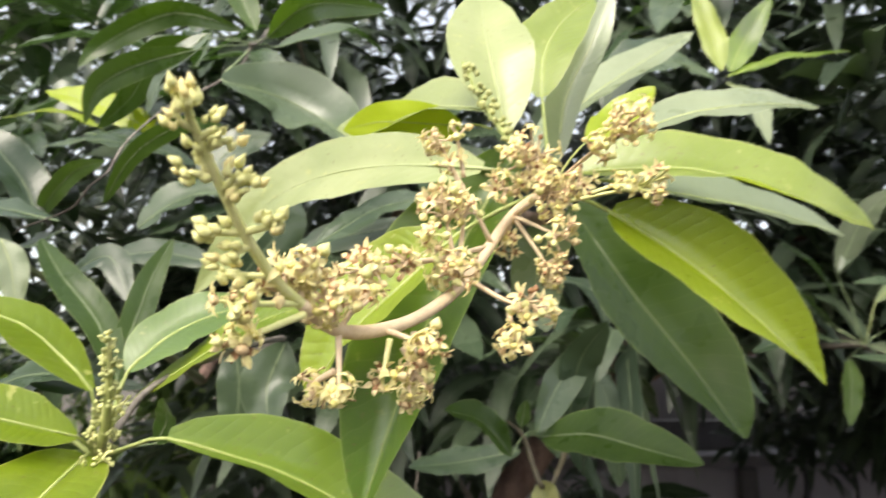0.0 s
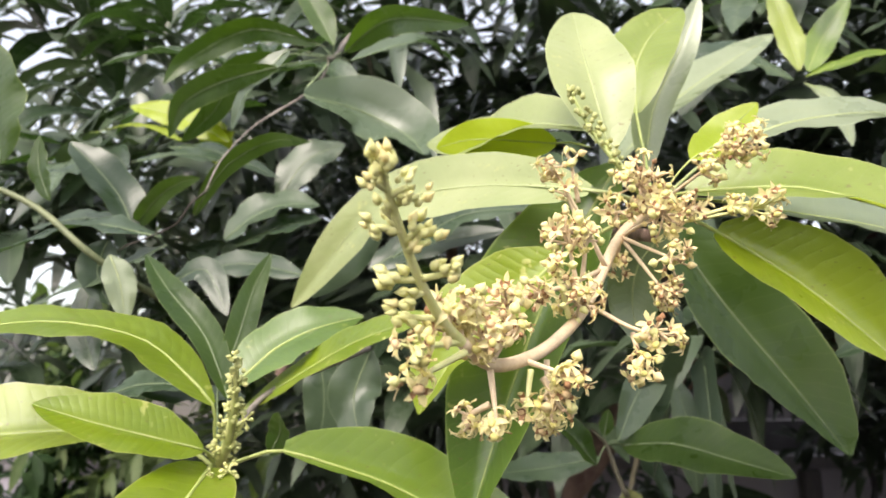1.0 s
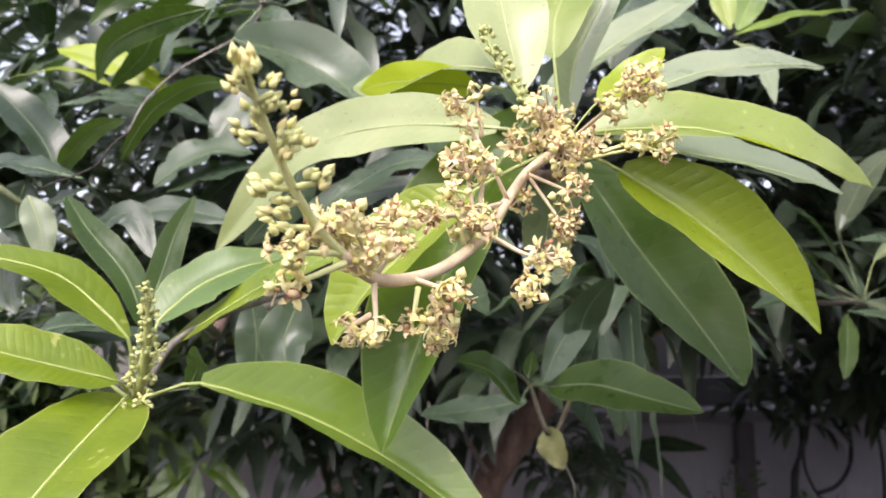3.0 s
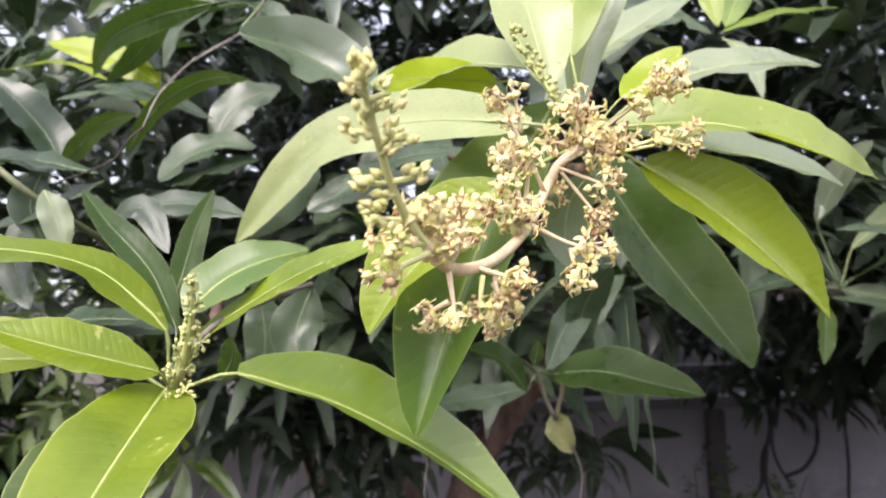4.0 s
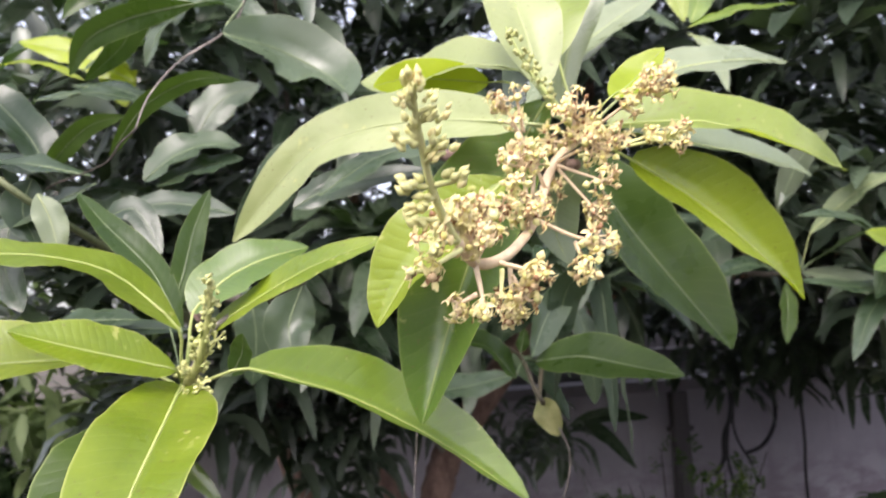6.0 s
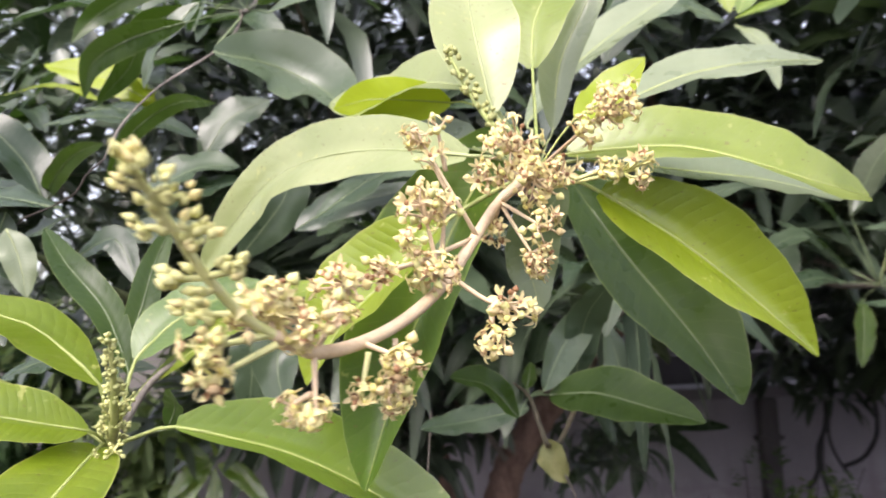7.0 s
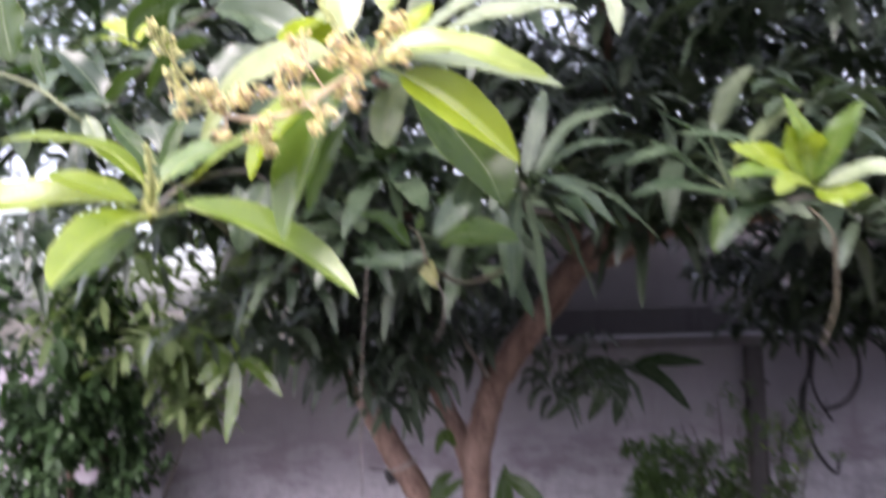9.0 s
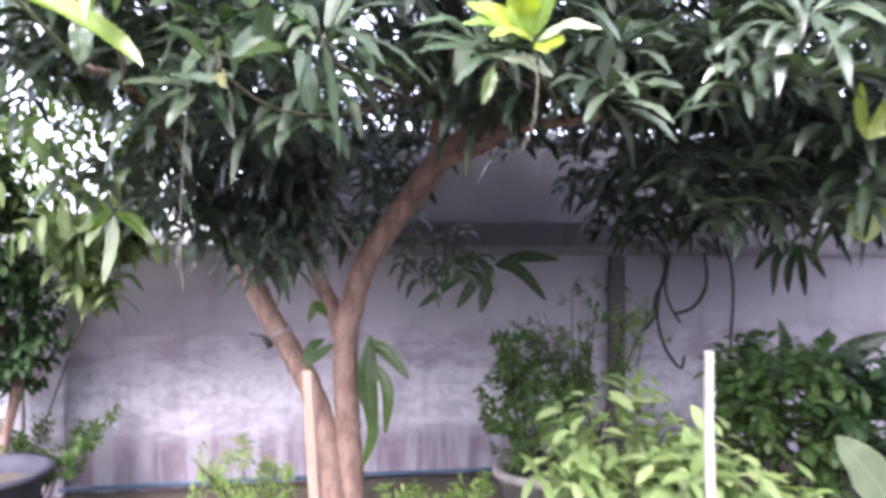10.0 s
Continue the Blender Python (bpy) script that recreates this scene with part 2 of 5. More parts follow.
def plaster(name, base, pale, dark, low, high):
    """Old lime plaster with damp stains, chalky bloom between two heights and rain streaks."""
    k = Nodes(name)
    at = k.place()
    z = k.node("ShaderNodeSeparateXYZ", out=2, Vector=at)
    cloud, grain = k.noise(1.6, 5.0, 0.6, vector=at), k.noise(60.0, 4.0, 0.65, vector=at)
    blotch = k.noise(5.5, 6.0, 0.68, vector=k.place(0.5, 0.5, 1.2))
    streak = k.noise(7.0, 4.0, 0.6, vector=k.place(1.0, 1.0, 0.12))
    colour = k.mix(k.ramp(cloud, 0.3, 0.7), base, tuple(c * 0.82 for c in base))
    edge = k.math("ADD", z, k.math("MULTIPLY", k.math("SUBTRACT", blotch, 0.5), 0.7))
    bloom = k.math("MULTIPLY", k.ramp(edge, low - 0.1, low + 0.12), k.ramp(edge, high - 0.16, high + 0.1, 1.0, 0.0))
    colour = k.mix(k.math("MULTIPLY", bloom, k.ramp(k.math("ADD", k.math("MULTIPLY", blotch, 0.6), k.math("MULTIPLY", k.noise(17.0, 5.0, 0.65, vector=at), 0.4)), 0.41, 0.58)), colour, pale)
    damp = k.math("MULTIPLY", k.ramp(edge, high - 0.05, high + 0.1), k.ramp(edge, high + 0.2, high + 0.45, 1.0, 0.0))
    colour = k.mix(k.math("MULTIPLY", k.math("MULTIPLY", damp, k.ramp(blotch, 0.4, 0.62)), 0.7), colour, dark)
    foot = k.ramp(edge, low - 0.25, low + 0.05, 1.0, 0.0)
    colour = k.mix(k.math("MULTIPLY", foot, k.ramp(streak, 0.35, 0.6)), colour, dark)
    colour = k.mix(k.math("MULTIPLY", k.ramp(streak, 0.5, 0.72), 0.3), colour, dark)
    colour = k.mix(k.math("MULTIPLY", k.ramp(grain, 0.4, 0.75), 0.22), colour, dark)
    normal = k.bump(k.math("ADD", grain, k.math("MULTIPLY", blotch, 1.5)), 0.5, 0.006)
    return k.surface(colour, 0.9, normal)


WALL = plaster("wall_plaster", (0.45, 0.425, 0.47), (0.62, 0.6, 0.64), (0.21, 0.17, 0.2), 0.4, 0.8)
WALL_FAR = plaster("neighbour_plaster", (0.4, 0.38, 0.42), (0.55, 0.53, 0.56), (0.3, 0.28, 0.3), -2.0, -1.5)
# neighbour wall: base tones lowered to hold the shade under the crown
WALL_NEXT = plaster("shaded_stained_cement", (0.185, 0.172, 0.185), (0.26, 0.25, 0.26), (0.1, 0.092, 0.096), -2.0, -1.5)
# ledge cement: the dark tone stands in for shade below the leaves
LEDGE_SHADED = plaster("shaded_ledge_cement", (0.17, 0.16, 0.165), (0.2, 0.2, 0.2), (0.06, 0.055, 0.055), -2.0, -1.5)
COPING = plaster("coping_cement", (0.28, 0.265, 0.28), (0.34, 0.34, 0.34), (0.11, 0.1, 0.1), -2.0, -1.5)

# ---- mesh helpers ----


def part(name, data, material, parent, label=""):
    """Links a mesh, or a bmesh, whose points are in world places, as one part under a thing or a part."""
    if isinstance(data, bmesh.types.BMesh):
        bm, data = data, bpy.data.meshes.new(name)
        bm.to_mesh(data)
        bm.free()
    if material is not None and not data.materials:
        data.materials.append(material)
    ob = new(name, data)
    if parent is not None:
        ob.parent = parent
        if parent.type == "EMPTY":
            ob.matrix_parent_inverse = parent.matrix_basis.inverted()
    return tagged(ob, label)


def thing(name, base, label, category, group="", kind=""):
    ob = new(name)
    ob.empty_display_size = 0.1
    ob.matrix_basis = Matrix.Translation(base)
    return tagged(ob, label, category, group, kind)


def smooth_mesh(name, verts, faces, uvs=None):
    me = bpy.data.meshes.new(name)
    me.from_pydata([tuple(v) for v in verts], [], faces)
    if uvs is not None:
        layer = me.uv_layers.new(name="UVMap")
        index = np.empty(len(me.loops), dtype=np.int32)
        me.loops.foreach_get("vertex_index", index)
        layer.data.foreach_set("uv", np.asarray(uvs, dtype=np.float32)[index].ravel())
    me.polygons.foreach_set("use_smooth", [True] * len(me.polygons))
    me.update()
    return me


def curve_points(points, n):
    """n + 1 points evenly by parameter on a smooth curve through the given ones."""
    p = [Vector(v) for v in points]
    if len(p) == 2:
        return [p[0].lerp(p[1], i / n) for i in range(n + 1)]
    ext = [2 * p[0] - p[1], *p, 2 * p[-1] - p[-2]]
    out = []
    for i in range(n + 1):
        s = min(i / n * (len(p) - 1), len(p) - 1 - 1e-6)
        j, u = int(s), s - int(s)
        a, b, c, d = ext[j : j + 4]
        out.append(0.5 * (2 * b + (c - a) * u + (2 * a - 5 * b + 4 * c - d) * u * u + (3 * b - a - 3 * c + d) * u**3))
    return out


def tube_data(points, radii, sides=8, n=None, rough=0.0, rng=None):
    """Points and faces of a round stem along a smooth curve; radii run from end to end."""
    n = n or 6 * (len(points) - 1)
    line = curve_points(points, n)
    verts, faces, side = [], [], None
    for i, p in enumerate(line):
        t = (line[min(i + 1, n)] - line[max(i - 1, 0)]).normalized()
        if side is None:
            side = t.orthogonal().normalized()
        side = (side - t * side.dot(t)).normalized()
        up = t.cross(side)
        s = i / n * (len(radii) - 1)
        j = min(int(s), len(radii) - 2)
        r = radii[j] + (radii[j + 1] - radii[j]) * (s - j)
        for k in range(sides):
            a = 2 * math.pi * k / sides
            rr = r * (1 + (rough * (rng.random() - 0.5) if rng else 0))
            verts.append(p + (side * math.cos(a) + up * math.sin(a)) * rr)
    for i in range(n):
        for k in range(sides):
            a, b = i * sides + k, i * sides + (k + 1) % sides
            faces.append((a, b, b + sides, a + sides))
    faces.append(tuple(range(sides))[::-1])
    faces.append(tuple(range(n * sides, n * sides + sides)))
    return verts, faces


def tube(name, points, radii, material, parent, sides=8, n=None, label="", rough=0.0, rng=None):
    return part(name, smooth_mesh(name, *tube_data(points, radii, sides, n, rough, rng)), material, parent, label)


def outline(u, base=0.85):
    """Half width of a mango leaf along its length, 1 at the widest."""
    return max(0.0, math.sin(math.pi * min(1.0, u) ** 0.88)) ** (base if u < 0.455 else 0.64)


def blade(points, width, face, face2=None, fold=0.14, wave=0.05, curl=0.0, nu=20, nv=6, phase=0.0, waves=3.0, base=0.85):
    """Points, faces and (along, across) of a leaf blade on a midrib curve; face is the way its upper side looks, face2 that at the tip."""
    line = curve_points(points, nu)
    f1 = Vector(face).normalized()
    f2 = Vector(face2).normalized() if face2 else f1
    verts, uvs, faces = [], [], []
    for i, p in enumerate(line):
        u = i / nu
        t = (line[min(i + 1, nu)] - line[max(i - 1, 0)]).normalized()
        nrm = f1.lerp(f2, u)
        nrm = (nrm - t * nrm.dot(t)).normalized()
        s = t.cross(nrm)
        half = 0.5 * width * outline(0.012 + 0.985 * u, base)
        for j in range(nv + 1):
            v = 2 * j / nv - 1
            ripple = math.sin(2 * math.pi * waves * u + phase + (1.3 if v > 0 else 0)) + 0.5 * math.sin(2 * math.pi * waves * 2.3 * u + 2 * phase)
            lift = fold * abs(v) * half - curl * v * v * half + wave * width * ripple * v * v * min(1, 4 * u * (1 - u) + 0.1)
            verts.append(p + s * (v * half) + nrm * lift)
            uvs.append((u, 0.5 + 0.5 * v))
    w = nv + 1
    for i in range(nu):
        for j in range(nv):
            faces.append((i * w + j, i * w + j + 1, (i + 1) * w + j + 1, (i + 1) * w + j))
    return verts, faces, uvs


# ---- structure: ground and walls ----
def box(bm, x0, x1, y0, y1, z0, z1):
    m = Matrix.Translation(((x0 + x1) / 2, (y0 + y1) / 2, (z0 + z1) / 2)) @ Matrix.Diagonal((x1 - x0, y1 - y0, z1 - z0, 1))
    return bmesh.ops.create_cube(bm, size=1.0, matrix=m)["verts"]


ground_bm = bmesh.new()
bmesh.ops.create_grid(ground_bm, x_segments=60, y_segments=60, size=4.0)
for v in ground_bm.verts:
    v.co.z = 0.035 * noise.noise(v.co * 1.7) + 0.015 * noise.noise(v.co * 6.0) - 0.02
    v.co.y += 1.0
rim = bmesh.ops.extrude_edge_only(ground_bm, edges=[e for e in ground_bm.edges if e.is_boundary])
for v in rim["geom"]:
    if isinstance(v, bmesh.types.BMVert):
        v.co = Vector((v.co.x * 300, (v.co.y - 1) * 300, -0.05))
tagged(part("ground", ground_bm, SOIL, None), "dark bare garden soil with scattered weeds", "ground", kind="structure")

TURN_WALL = math.degrees(math.atan(0.17))
wall_at = pose(0, 4.35, 0, 0, 0, TURN_WALL)


def wall_piece(name, material, label, x0, x1, y0, y1, z0, z1, bevel=0.012, cat="wall"):
    bm = bmesh.new()
    box(bm, x0, x1, y0, y1, z0, z1)
    bmesh.ops.bevel(bm, geom=bm.edges[:], offset=bevel, segments=2, affect="EDGES")
    ob = part(name, bm, material, None)
    ob.matrix_basis = wall_at
    return tagged(ob, label, cat, kind="structure")


wall_piece("wall_garden", WALL, "stained grey-lilac plaster garden wall with chalky white bloom", -9.0, 9.0, 0.0, 0.16, -0.3, 1.62)
wall_piece("coping", COPING, "weathered grey cement coping along the garden wall", -9.0, 9.0, -0.05, 0.3, 1.623, 1.695, 0.008, "coping")
wall_piece("wall_neighbour", WALL_NEXT, "taller stained neighbour wall behind the garden wall, greyed for the crown's shade", -0.9, 9.0, 0.75, 0.95, -0.3, 2.62)
wall_piece("coping_neighbour", COPING, "thin cement cap on the neighbour wall", -0.94, 9.0, 0.71, 0.99, 2.623, 2.68, 0.008, "coping")
wall_piece("wall_pier", WALL, "shallow plaster pier standing out of the garden wall", -2.42, -2.02, -0.07, -0.002, -0.3, 1.62, 0.01)
wall_piece("ledge", LEDGE_SHADED, "dark cement ledge behind the coping, crown shade in its colour", -0.9, 9.0, 0.31, 0.74, 1.5, 1.89, 0.01, "ledge")
# plain unseen walls that close the yard behind and beside the camera
# the back wall stands higher to cut low sky light
for nm, x0, x1, y0, y1 in (("wall_back", -9.0, 9.0, -7.2, -7.0), ("wall_west", -9.2, -9.0, -7.2, 0.95), ("wall_east", 9.0, 9.2, -7.2, 0.95)):
    wall_piece(nm, WALL_FAR, "plain grey plaster yard wall, unseen, added to close the yard", x0, x1, y0, y1, -0.3, 2.7 if nm == "wall_back" else 2.0)

# ---- the mango tree: trunk and limbs ----
rng = random.Random(7)
R1, R2 = (0.125, 0.445, 2.23), (-0.163, 0.478, 2.062)
mango = thing("mango_tree", (0.06, 2.85, 0), "flowering mango tree with forked brown trunk and dense glossy drooping leaves", "tree")


def limb(name, points, radii, label=""):
    return tube(name, points, radii, BARK, mango, 12, 8 * (len(points) - 1), label, 0.14, rng)


limb("trunk", [(0.115, 2.85, -0.1), (0.11, 2.85, 0.12), (0.123, 2.85, 0.375), (0.11, 2.85, 0.612), (0.1, 2.85, 0.845), (0.09, 2.85, 1.077), (0.098, 2.85, 1.252), (0.127, 2.85, 1.383)], [0.1, 0.085, 0.072, 0.068, 0.066, 0.066, 0.064, 0.064], "forked brown trunk with rough bark")
limb("limb", [(0.125, 2.85, 1.34), (0.121, 2.85, 1.368), (0.173, 2.85, 1.543), (0.254, 2.84, 1.689), (0.406, 2.82, 1.891), (0.564, 2.79, 2.104), (0.72, 2.76, 2.243), (0.915, 2.72, 2.348), (1.15, 2.6, 2.56), (1.6, 2.5, 2.78)], [0.064, 0.064, 0.064, 0.064, 0.063, 0.062, 0.058, 0.05, 0.036, 0.02])
limb("limb", [(0.05, 2.83, -0.1), (0.042, 2.83, 0.381), (0.023, 2.83, 0.574), (-0.018, 2.83, 0.762), (-0.092, 2.82, 0.966), (-0.192, 2.82, 1.144), (-0.285, 2.82, 1.296), (-0.356, 2.81, 1.441), (-0.42, 2.8, 1.585), (-0.472, 2.78, 1.771), (-0.6, 2.7, 2.02), (-0.75, 2.55, 2.35)], [0.085, 0.07, 0.062, 0.06, 0.06, 0.058, 0.057, 0.056, 0.055, 0.052, 0.04, 0.025])
limb("limb", [(0.072, 2.87, 1.191), (0.021, 2.89, 1.335), (-0.08, 2.95, 1.539), (-0.148, 2.98, 1.78), (-0.15, 3.0, 2.2)], [0.05, 0.046, 0.042, 0.036, 0.02])
limb("limb", [(0.55, 2.79, 2.09), (0.774, 2.7, 2.157), (0.913, 2.62, 2.233), (1.191, 2.52, 2.261), (1.5, 2.4, 2.3), (1.9, 2.25, 2.42)], [0.04, 0.034, 0.03, 0.027, 0.022, 0.014])
limb("limb", [(0.55, 2.77, 2.2), (0.62, 2.5, 2.5), (0.66, 2.2, 2.75), (0.6, 1.9, 2.95)], [0.034, 0.028, 0.022, 0.012])
limb("limb", [(-0.56, 2.74, 1.94), (-0.6, 2.4, 2.12), (-0.55, 2.0, 2.2), (-0.45, 1.55, 2.2), (-0.33, 1.1, 2.12)], [0.034, 0.026, 0.02, 0.014, 0.009])
limb("limb", [(-0.15, 2.99, 2.0), (-0.16, 2.5, 2.4), (-0.1, 1.9, 2.58), (0.0, 1.4, 2.5), (0.08, 0.95, 2.35), (0.12, 0.6, 2.25), (0.125, 0.46, 2.215)], [0.03, 0.022, 0.016, 0.012, 0.009, 0.006, 0.0045])
tube("twig", [(0.164, 2.7, 1.631), (0.041, 2.62, 1.82), (-0.123, 2.55, 1.928)], [0.012, 0.01, 0.007], TWIG, mango)
tube("twig", [R2, (-0.152, 0.53, 2.109), (-0.101, 0.59, 2.141), (-0.13, 0.8, 2.16), (-0.3, 1.25, 2.17), (-0.45, 1.55, 2.2)], [0.0028, 0.0024, 0.0024, 0.0035, 0.007, 0.01], TWIG, mango)
SHOOT_HUB = (-0.184, 0.81, 2.527)
tube("twig", [(-0.331, 0.62, 2.241), (-0.312, 0.6, 2.242), (-0.293, 0.6, 2.249), (-0.268, 0.6, 2.261), (-0.256, 0.6, 2.279), (-0.247, 0.61, 2.294)], [0.0008, 0.0009, 0.0007, 0.001, 0.0008, 0.001], STEM_DARK, mango, n=30, label="thin crooked blackened end of a bare twig", rough=0.5, rng=rng)
tube("twig", [(-0.247, 0.61, 2.294), (-0.245, 0.635, 2.333), (-0.235, 0.67, 2.375), (-0.226, 0.7, 2.403), (-0.202, 0.74, 2.443), (-0.191, 0.78, 2.482), (-0.186, 0.8, 2.518), SHOOT_HUB, (-0.2, 1.1, 2.68), (-0.3, 2.0, 2.65)], [0.0009, 0.001, 0.0011, 0.0012, 0.0015, 0.0017, 0.002, 0.0028, 0.004, 0.007], TWIG_PALE, mango, n=54, label="thin crooked bare grey twig", rough=0.4, rng=rng)
tube("twig", [(-0.56, 0.6, 2.335), (-0.42, 0.6, 2.287), (-0.336, 0.6, 2.227), (-0.3, 0.75, 2.18), (-0.33, 1.1, 2.12)], [0.0027, 0.003, 0.0033, 0.0045, 0.008], SHOOT, mango, label="smooth green young shoot")
LOW_HUB = (0.134, 0.76, 2.059)
tube("twig", [(0.117, 0.75, 2.075), LOW_HUB, (0.144, 0.752, 2.028), (0.152, 0.745, 2.011), (0.2, 1.0, 1.99), (0.3, 1.4, 2.06), (0.45, 2.0, 2.24)], [0.0008, 0.0022, 0.0028, 0.003, 0.0034, 0.006, 0.01], TWIG_DARK, mango, rough=0.3, rng=rng)
ROSE_HUB = (0.308, 1.034, 2.18)
tube("twig", [ROSE_HUB, (0.32, 1.3, 2.17), (0.45, 2.0, 2.25), (0.55, 2.4, 2.35), (0.62, 2.5, 2.5)], [0.005, 0.008, 0.012, 0.016], TWIG, mango)
tube("twig", [(0.83, 0.98, 2.13), (0.9, 1.4, 2.18), (1.0, 2.0, 2.3), (1.19, 2.52, 2.26)], [0.004, 0.007, 0.01, 0.016], TWIG, mango)

# wire tie round the leaning stem
tie = thing("wire_tie", (-0.243, 2.82, 1.225), "twisted dark wire tie round the leaning stem", "wire")
ring = [(-0.243 + 0.063 * math.cos(a), 2.82 + 0.063 * math.sin(a), 1.225 + 0.025 * math.cos(a)) for a in [k * math.pi / 8 for k in range(17)]]
tube("loop", ring, [0.006, 0.006], STAKE, tie, 6, 32)
tube("knot", [(-0.3, 2.75, 1.21), (-0.285, 2.735, 1.19), (-0.27, 2.745, 1.175), (-0.29, 2.74, 1.16)], [0.014, 0.017, 0.014, 0.006], RUBBER, tie)
tube("loose_end", [(-0.3, 2.75, 1.22), (-0.34, 2.73, 1.225), (-0.37, 2.73, 1.235)], [0.004, 0.003], RUBBER, tie, 6)


# ---- leaves close to the camera, one by one ----
leaf_count = 0


def leaf(points, width, face, material, face2=None, fold=0.14, wave=0.045, curl=0.0, hub=None, nu=18, nv=6, waves=2.5, label="", base=0.85):
    """One leaf blade with its midrib; hub is where its stalk joins the twig."""
    global leaf_count
    leaf_count += 1
    near = hub is not None
    if not near:
        nu, nv = 14, 6
        fold, curl, wave = 0.32 if fold == 0.14 else fold, 0.22 if curl == 0 else curl, 0.06
    data = blade(points, width, face, face2, fold, wave, curl, nu, nv, phase=leaf_count * 1.7, waves=waves, base=base)
    ob = part("leaf", smooth_mesh("leaf", *data), material, mango, label)
    line = curve_points(points, 12)
    lift = Vector(face).normalized() * 0.0002
    start = [Vector(hub), Vector(hub).lerp(line[0], 0.55) + Vector((0, 0, 0.002))] if near else []
    rib = start + [p + lift for p in line[:12:2]] + [line[-1]]
    r = (0.0009 if near else 0.0007) * min(1.5, max(0.7, width / 0.045))
    part("midrib", smooth_mesh("midrib", *tube_data(rib, [r * 1.25, r, 0.8 * r, 0.45 * r, 0.15 * r], 6 if near else 4, 16 if near else 8)), MIDRIB if material in (YOUNG, LIME, YELLOW, FRESH) else MIDRIB_PALE if material in (PALE, GREY) else MIDRIB_DARK, ob)
    return ob


# flowering shoot
leaf([(0.1619, 0.4435, 2.2137), (0.2048, 0.4387, 2.1823), (0.2487, 0.4427, 2.1452), (0.2909, 0.4593, 2.1089)], 0.0588, (-0.13, -0.94, 0.33), YOUNG, face2=(0.0, -0.76, 0.65), fold=0.74, curl=0.1, base=0.58, wave=0.025, hub=R1, label="bright yellow-green arching mango leaf")
leaf([(0.1607, 0.5737, 2.2527), (0.2039, 0.5825, 2.1886), (0.2499, 0.582, 2.1267), (0.2707, 0.536, 2.0718)], 0.0914, (0.21, -0.93, 0.31), OLIVE, face2=(0.2, -0.87, 0.45), fold=0.47, curl=0.1, base=0.64, wave=0.025, hub=R1, label="broad dark green hanging mango leaf")
leaf([(0.1409, 0.4274, 2.2343), (0.2063, 0.4214, 2.2346), (0.2699, 0.4176, 2.2131), (0.3272, 0.4521, 2.2053)], 0.0564, (0.11, -0.77, 0.62), LIME, face2=(0.7, -0.58, 0.42), fold=0.53, curl=0.1, base=0.61, wave=0.025, hub=R1)
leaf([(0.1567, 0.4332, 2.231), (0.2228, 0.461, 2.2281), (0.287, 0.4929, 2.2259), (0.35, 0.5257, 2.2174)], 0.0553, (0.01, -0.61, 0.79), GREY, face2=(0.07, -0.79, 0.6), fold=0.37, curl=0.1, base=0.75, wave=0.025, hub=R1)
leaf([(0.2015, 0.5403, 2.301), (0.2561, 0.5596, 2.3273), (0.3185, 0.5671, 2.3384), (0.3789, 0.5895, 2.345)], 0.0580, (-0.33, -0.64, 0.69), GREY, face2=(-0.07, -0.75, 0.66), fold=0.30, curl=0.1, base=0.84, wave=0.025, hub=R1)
leaf([(0.1494, 0.4419, 2.2605), (0.1667, 0.45, 2.2721), (0.1813, 0.4578, 2.2869), (0.1972, 0.4532, 2.302)], 0.0321, (-0.49, -0.87, 0.09), YELLOW, face2=(-0.52, -0.84, 0.15), fold=0.30, curl=0.1, base=0.75, wave=0.025, hub=R1)
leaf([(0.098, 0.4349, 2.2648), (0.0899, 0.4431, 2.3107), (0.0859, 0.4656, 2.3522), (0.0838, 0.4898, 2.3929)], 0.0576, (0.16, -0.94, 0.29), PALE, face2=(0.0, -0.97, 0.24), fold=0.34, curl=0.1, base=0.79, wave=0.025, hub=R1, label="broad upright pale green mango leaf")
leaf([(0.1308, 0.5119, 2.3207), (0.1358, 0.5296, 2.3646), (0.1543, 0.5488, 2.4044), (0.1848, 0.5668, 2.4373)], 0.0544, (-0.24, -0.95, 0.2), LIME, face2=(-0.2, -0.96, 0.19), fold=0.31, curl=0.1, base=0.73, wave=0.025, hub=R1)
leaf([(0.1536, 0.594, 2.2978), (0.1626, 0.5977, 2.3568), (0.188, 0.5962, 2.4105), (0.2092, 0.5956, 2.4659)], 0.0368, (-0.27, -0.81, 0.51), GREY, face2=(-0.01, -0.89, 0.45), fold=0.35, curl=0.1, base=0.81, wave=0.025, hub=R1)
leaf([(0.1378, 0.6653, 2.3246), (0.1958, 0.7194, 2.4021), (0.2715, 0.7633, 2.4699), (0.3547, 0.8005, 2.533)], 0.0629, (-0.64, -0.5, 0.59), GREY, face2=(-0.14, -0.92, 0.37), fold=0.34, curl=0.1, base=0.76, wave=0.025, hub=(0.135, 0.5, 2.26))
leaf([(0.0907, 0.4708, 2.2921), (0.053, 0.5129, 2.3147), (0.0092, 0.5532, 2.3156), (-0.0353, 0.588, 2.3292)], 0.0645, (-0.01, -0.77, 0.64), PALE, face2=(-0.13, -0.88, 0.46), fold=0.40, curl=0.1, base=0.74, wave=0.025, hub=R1)
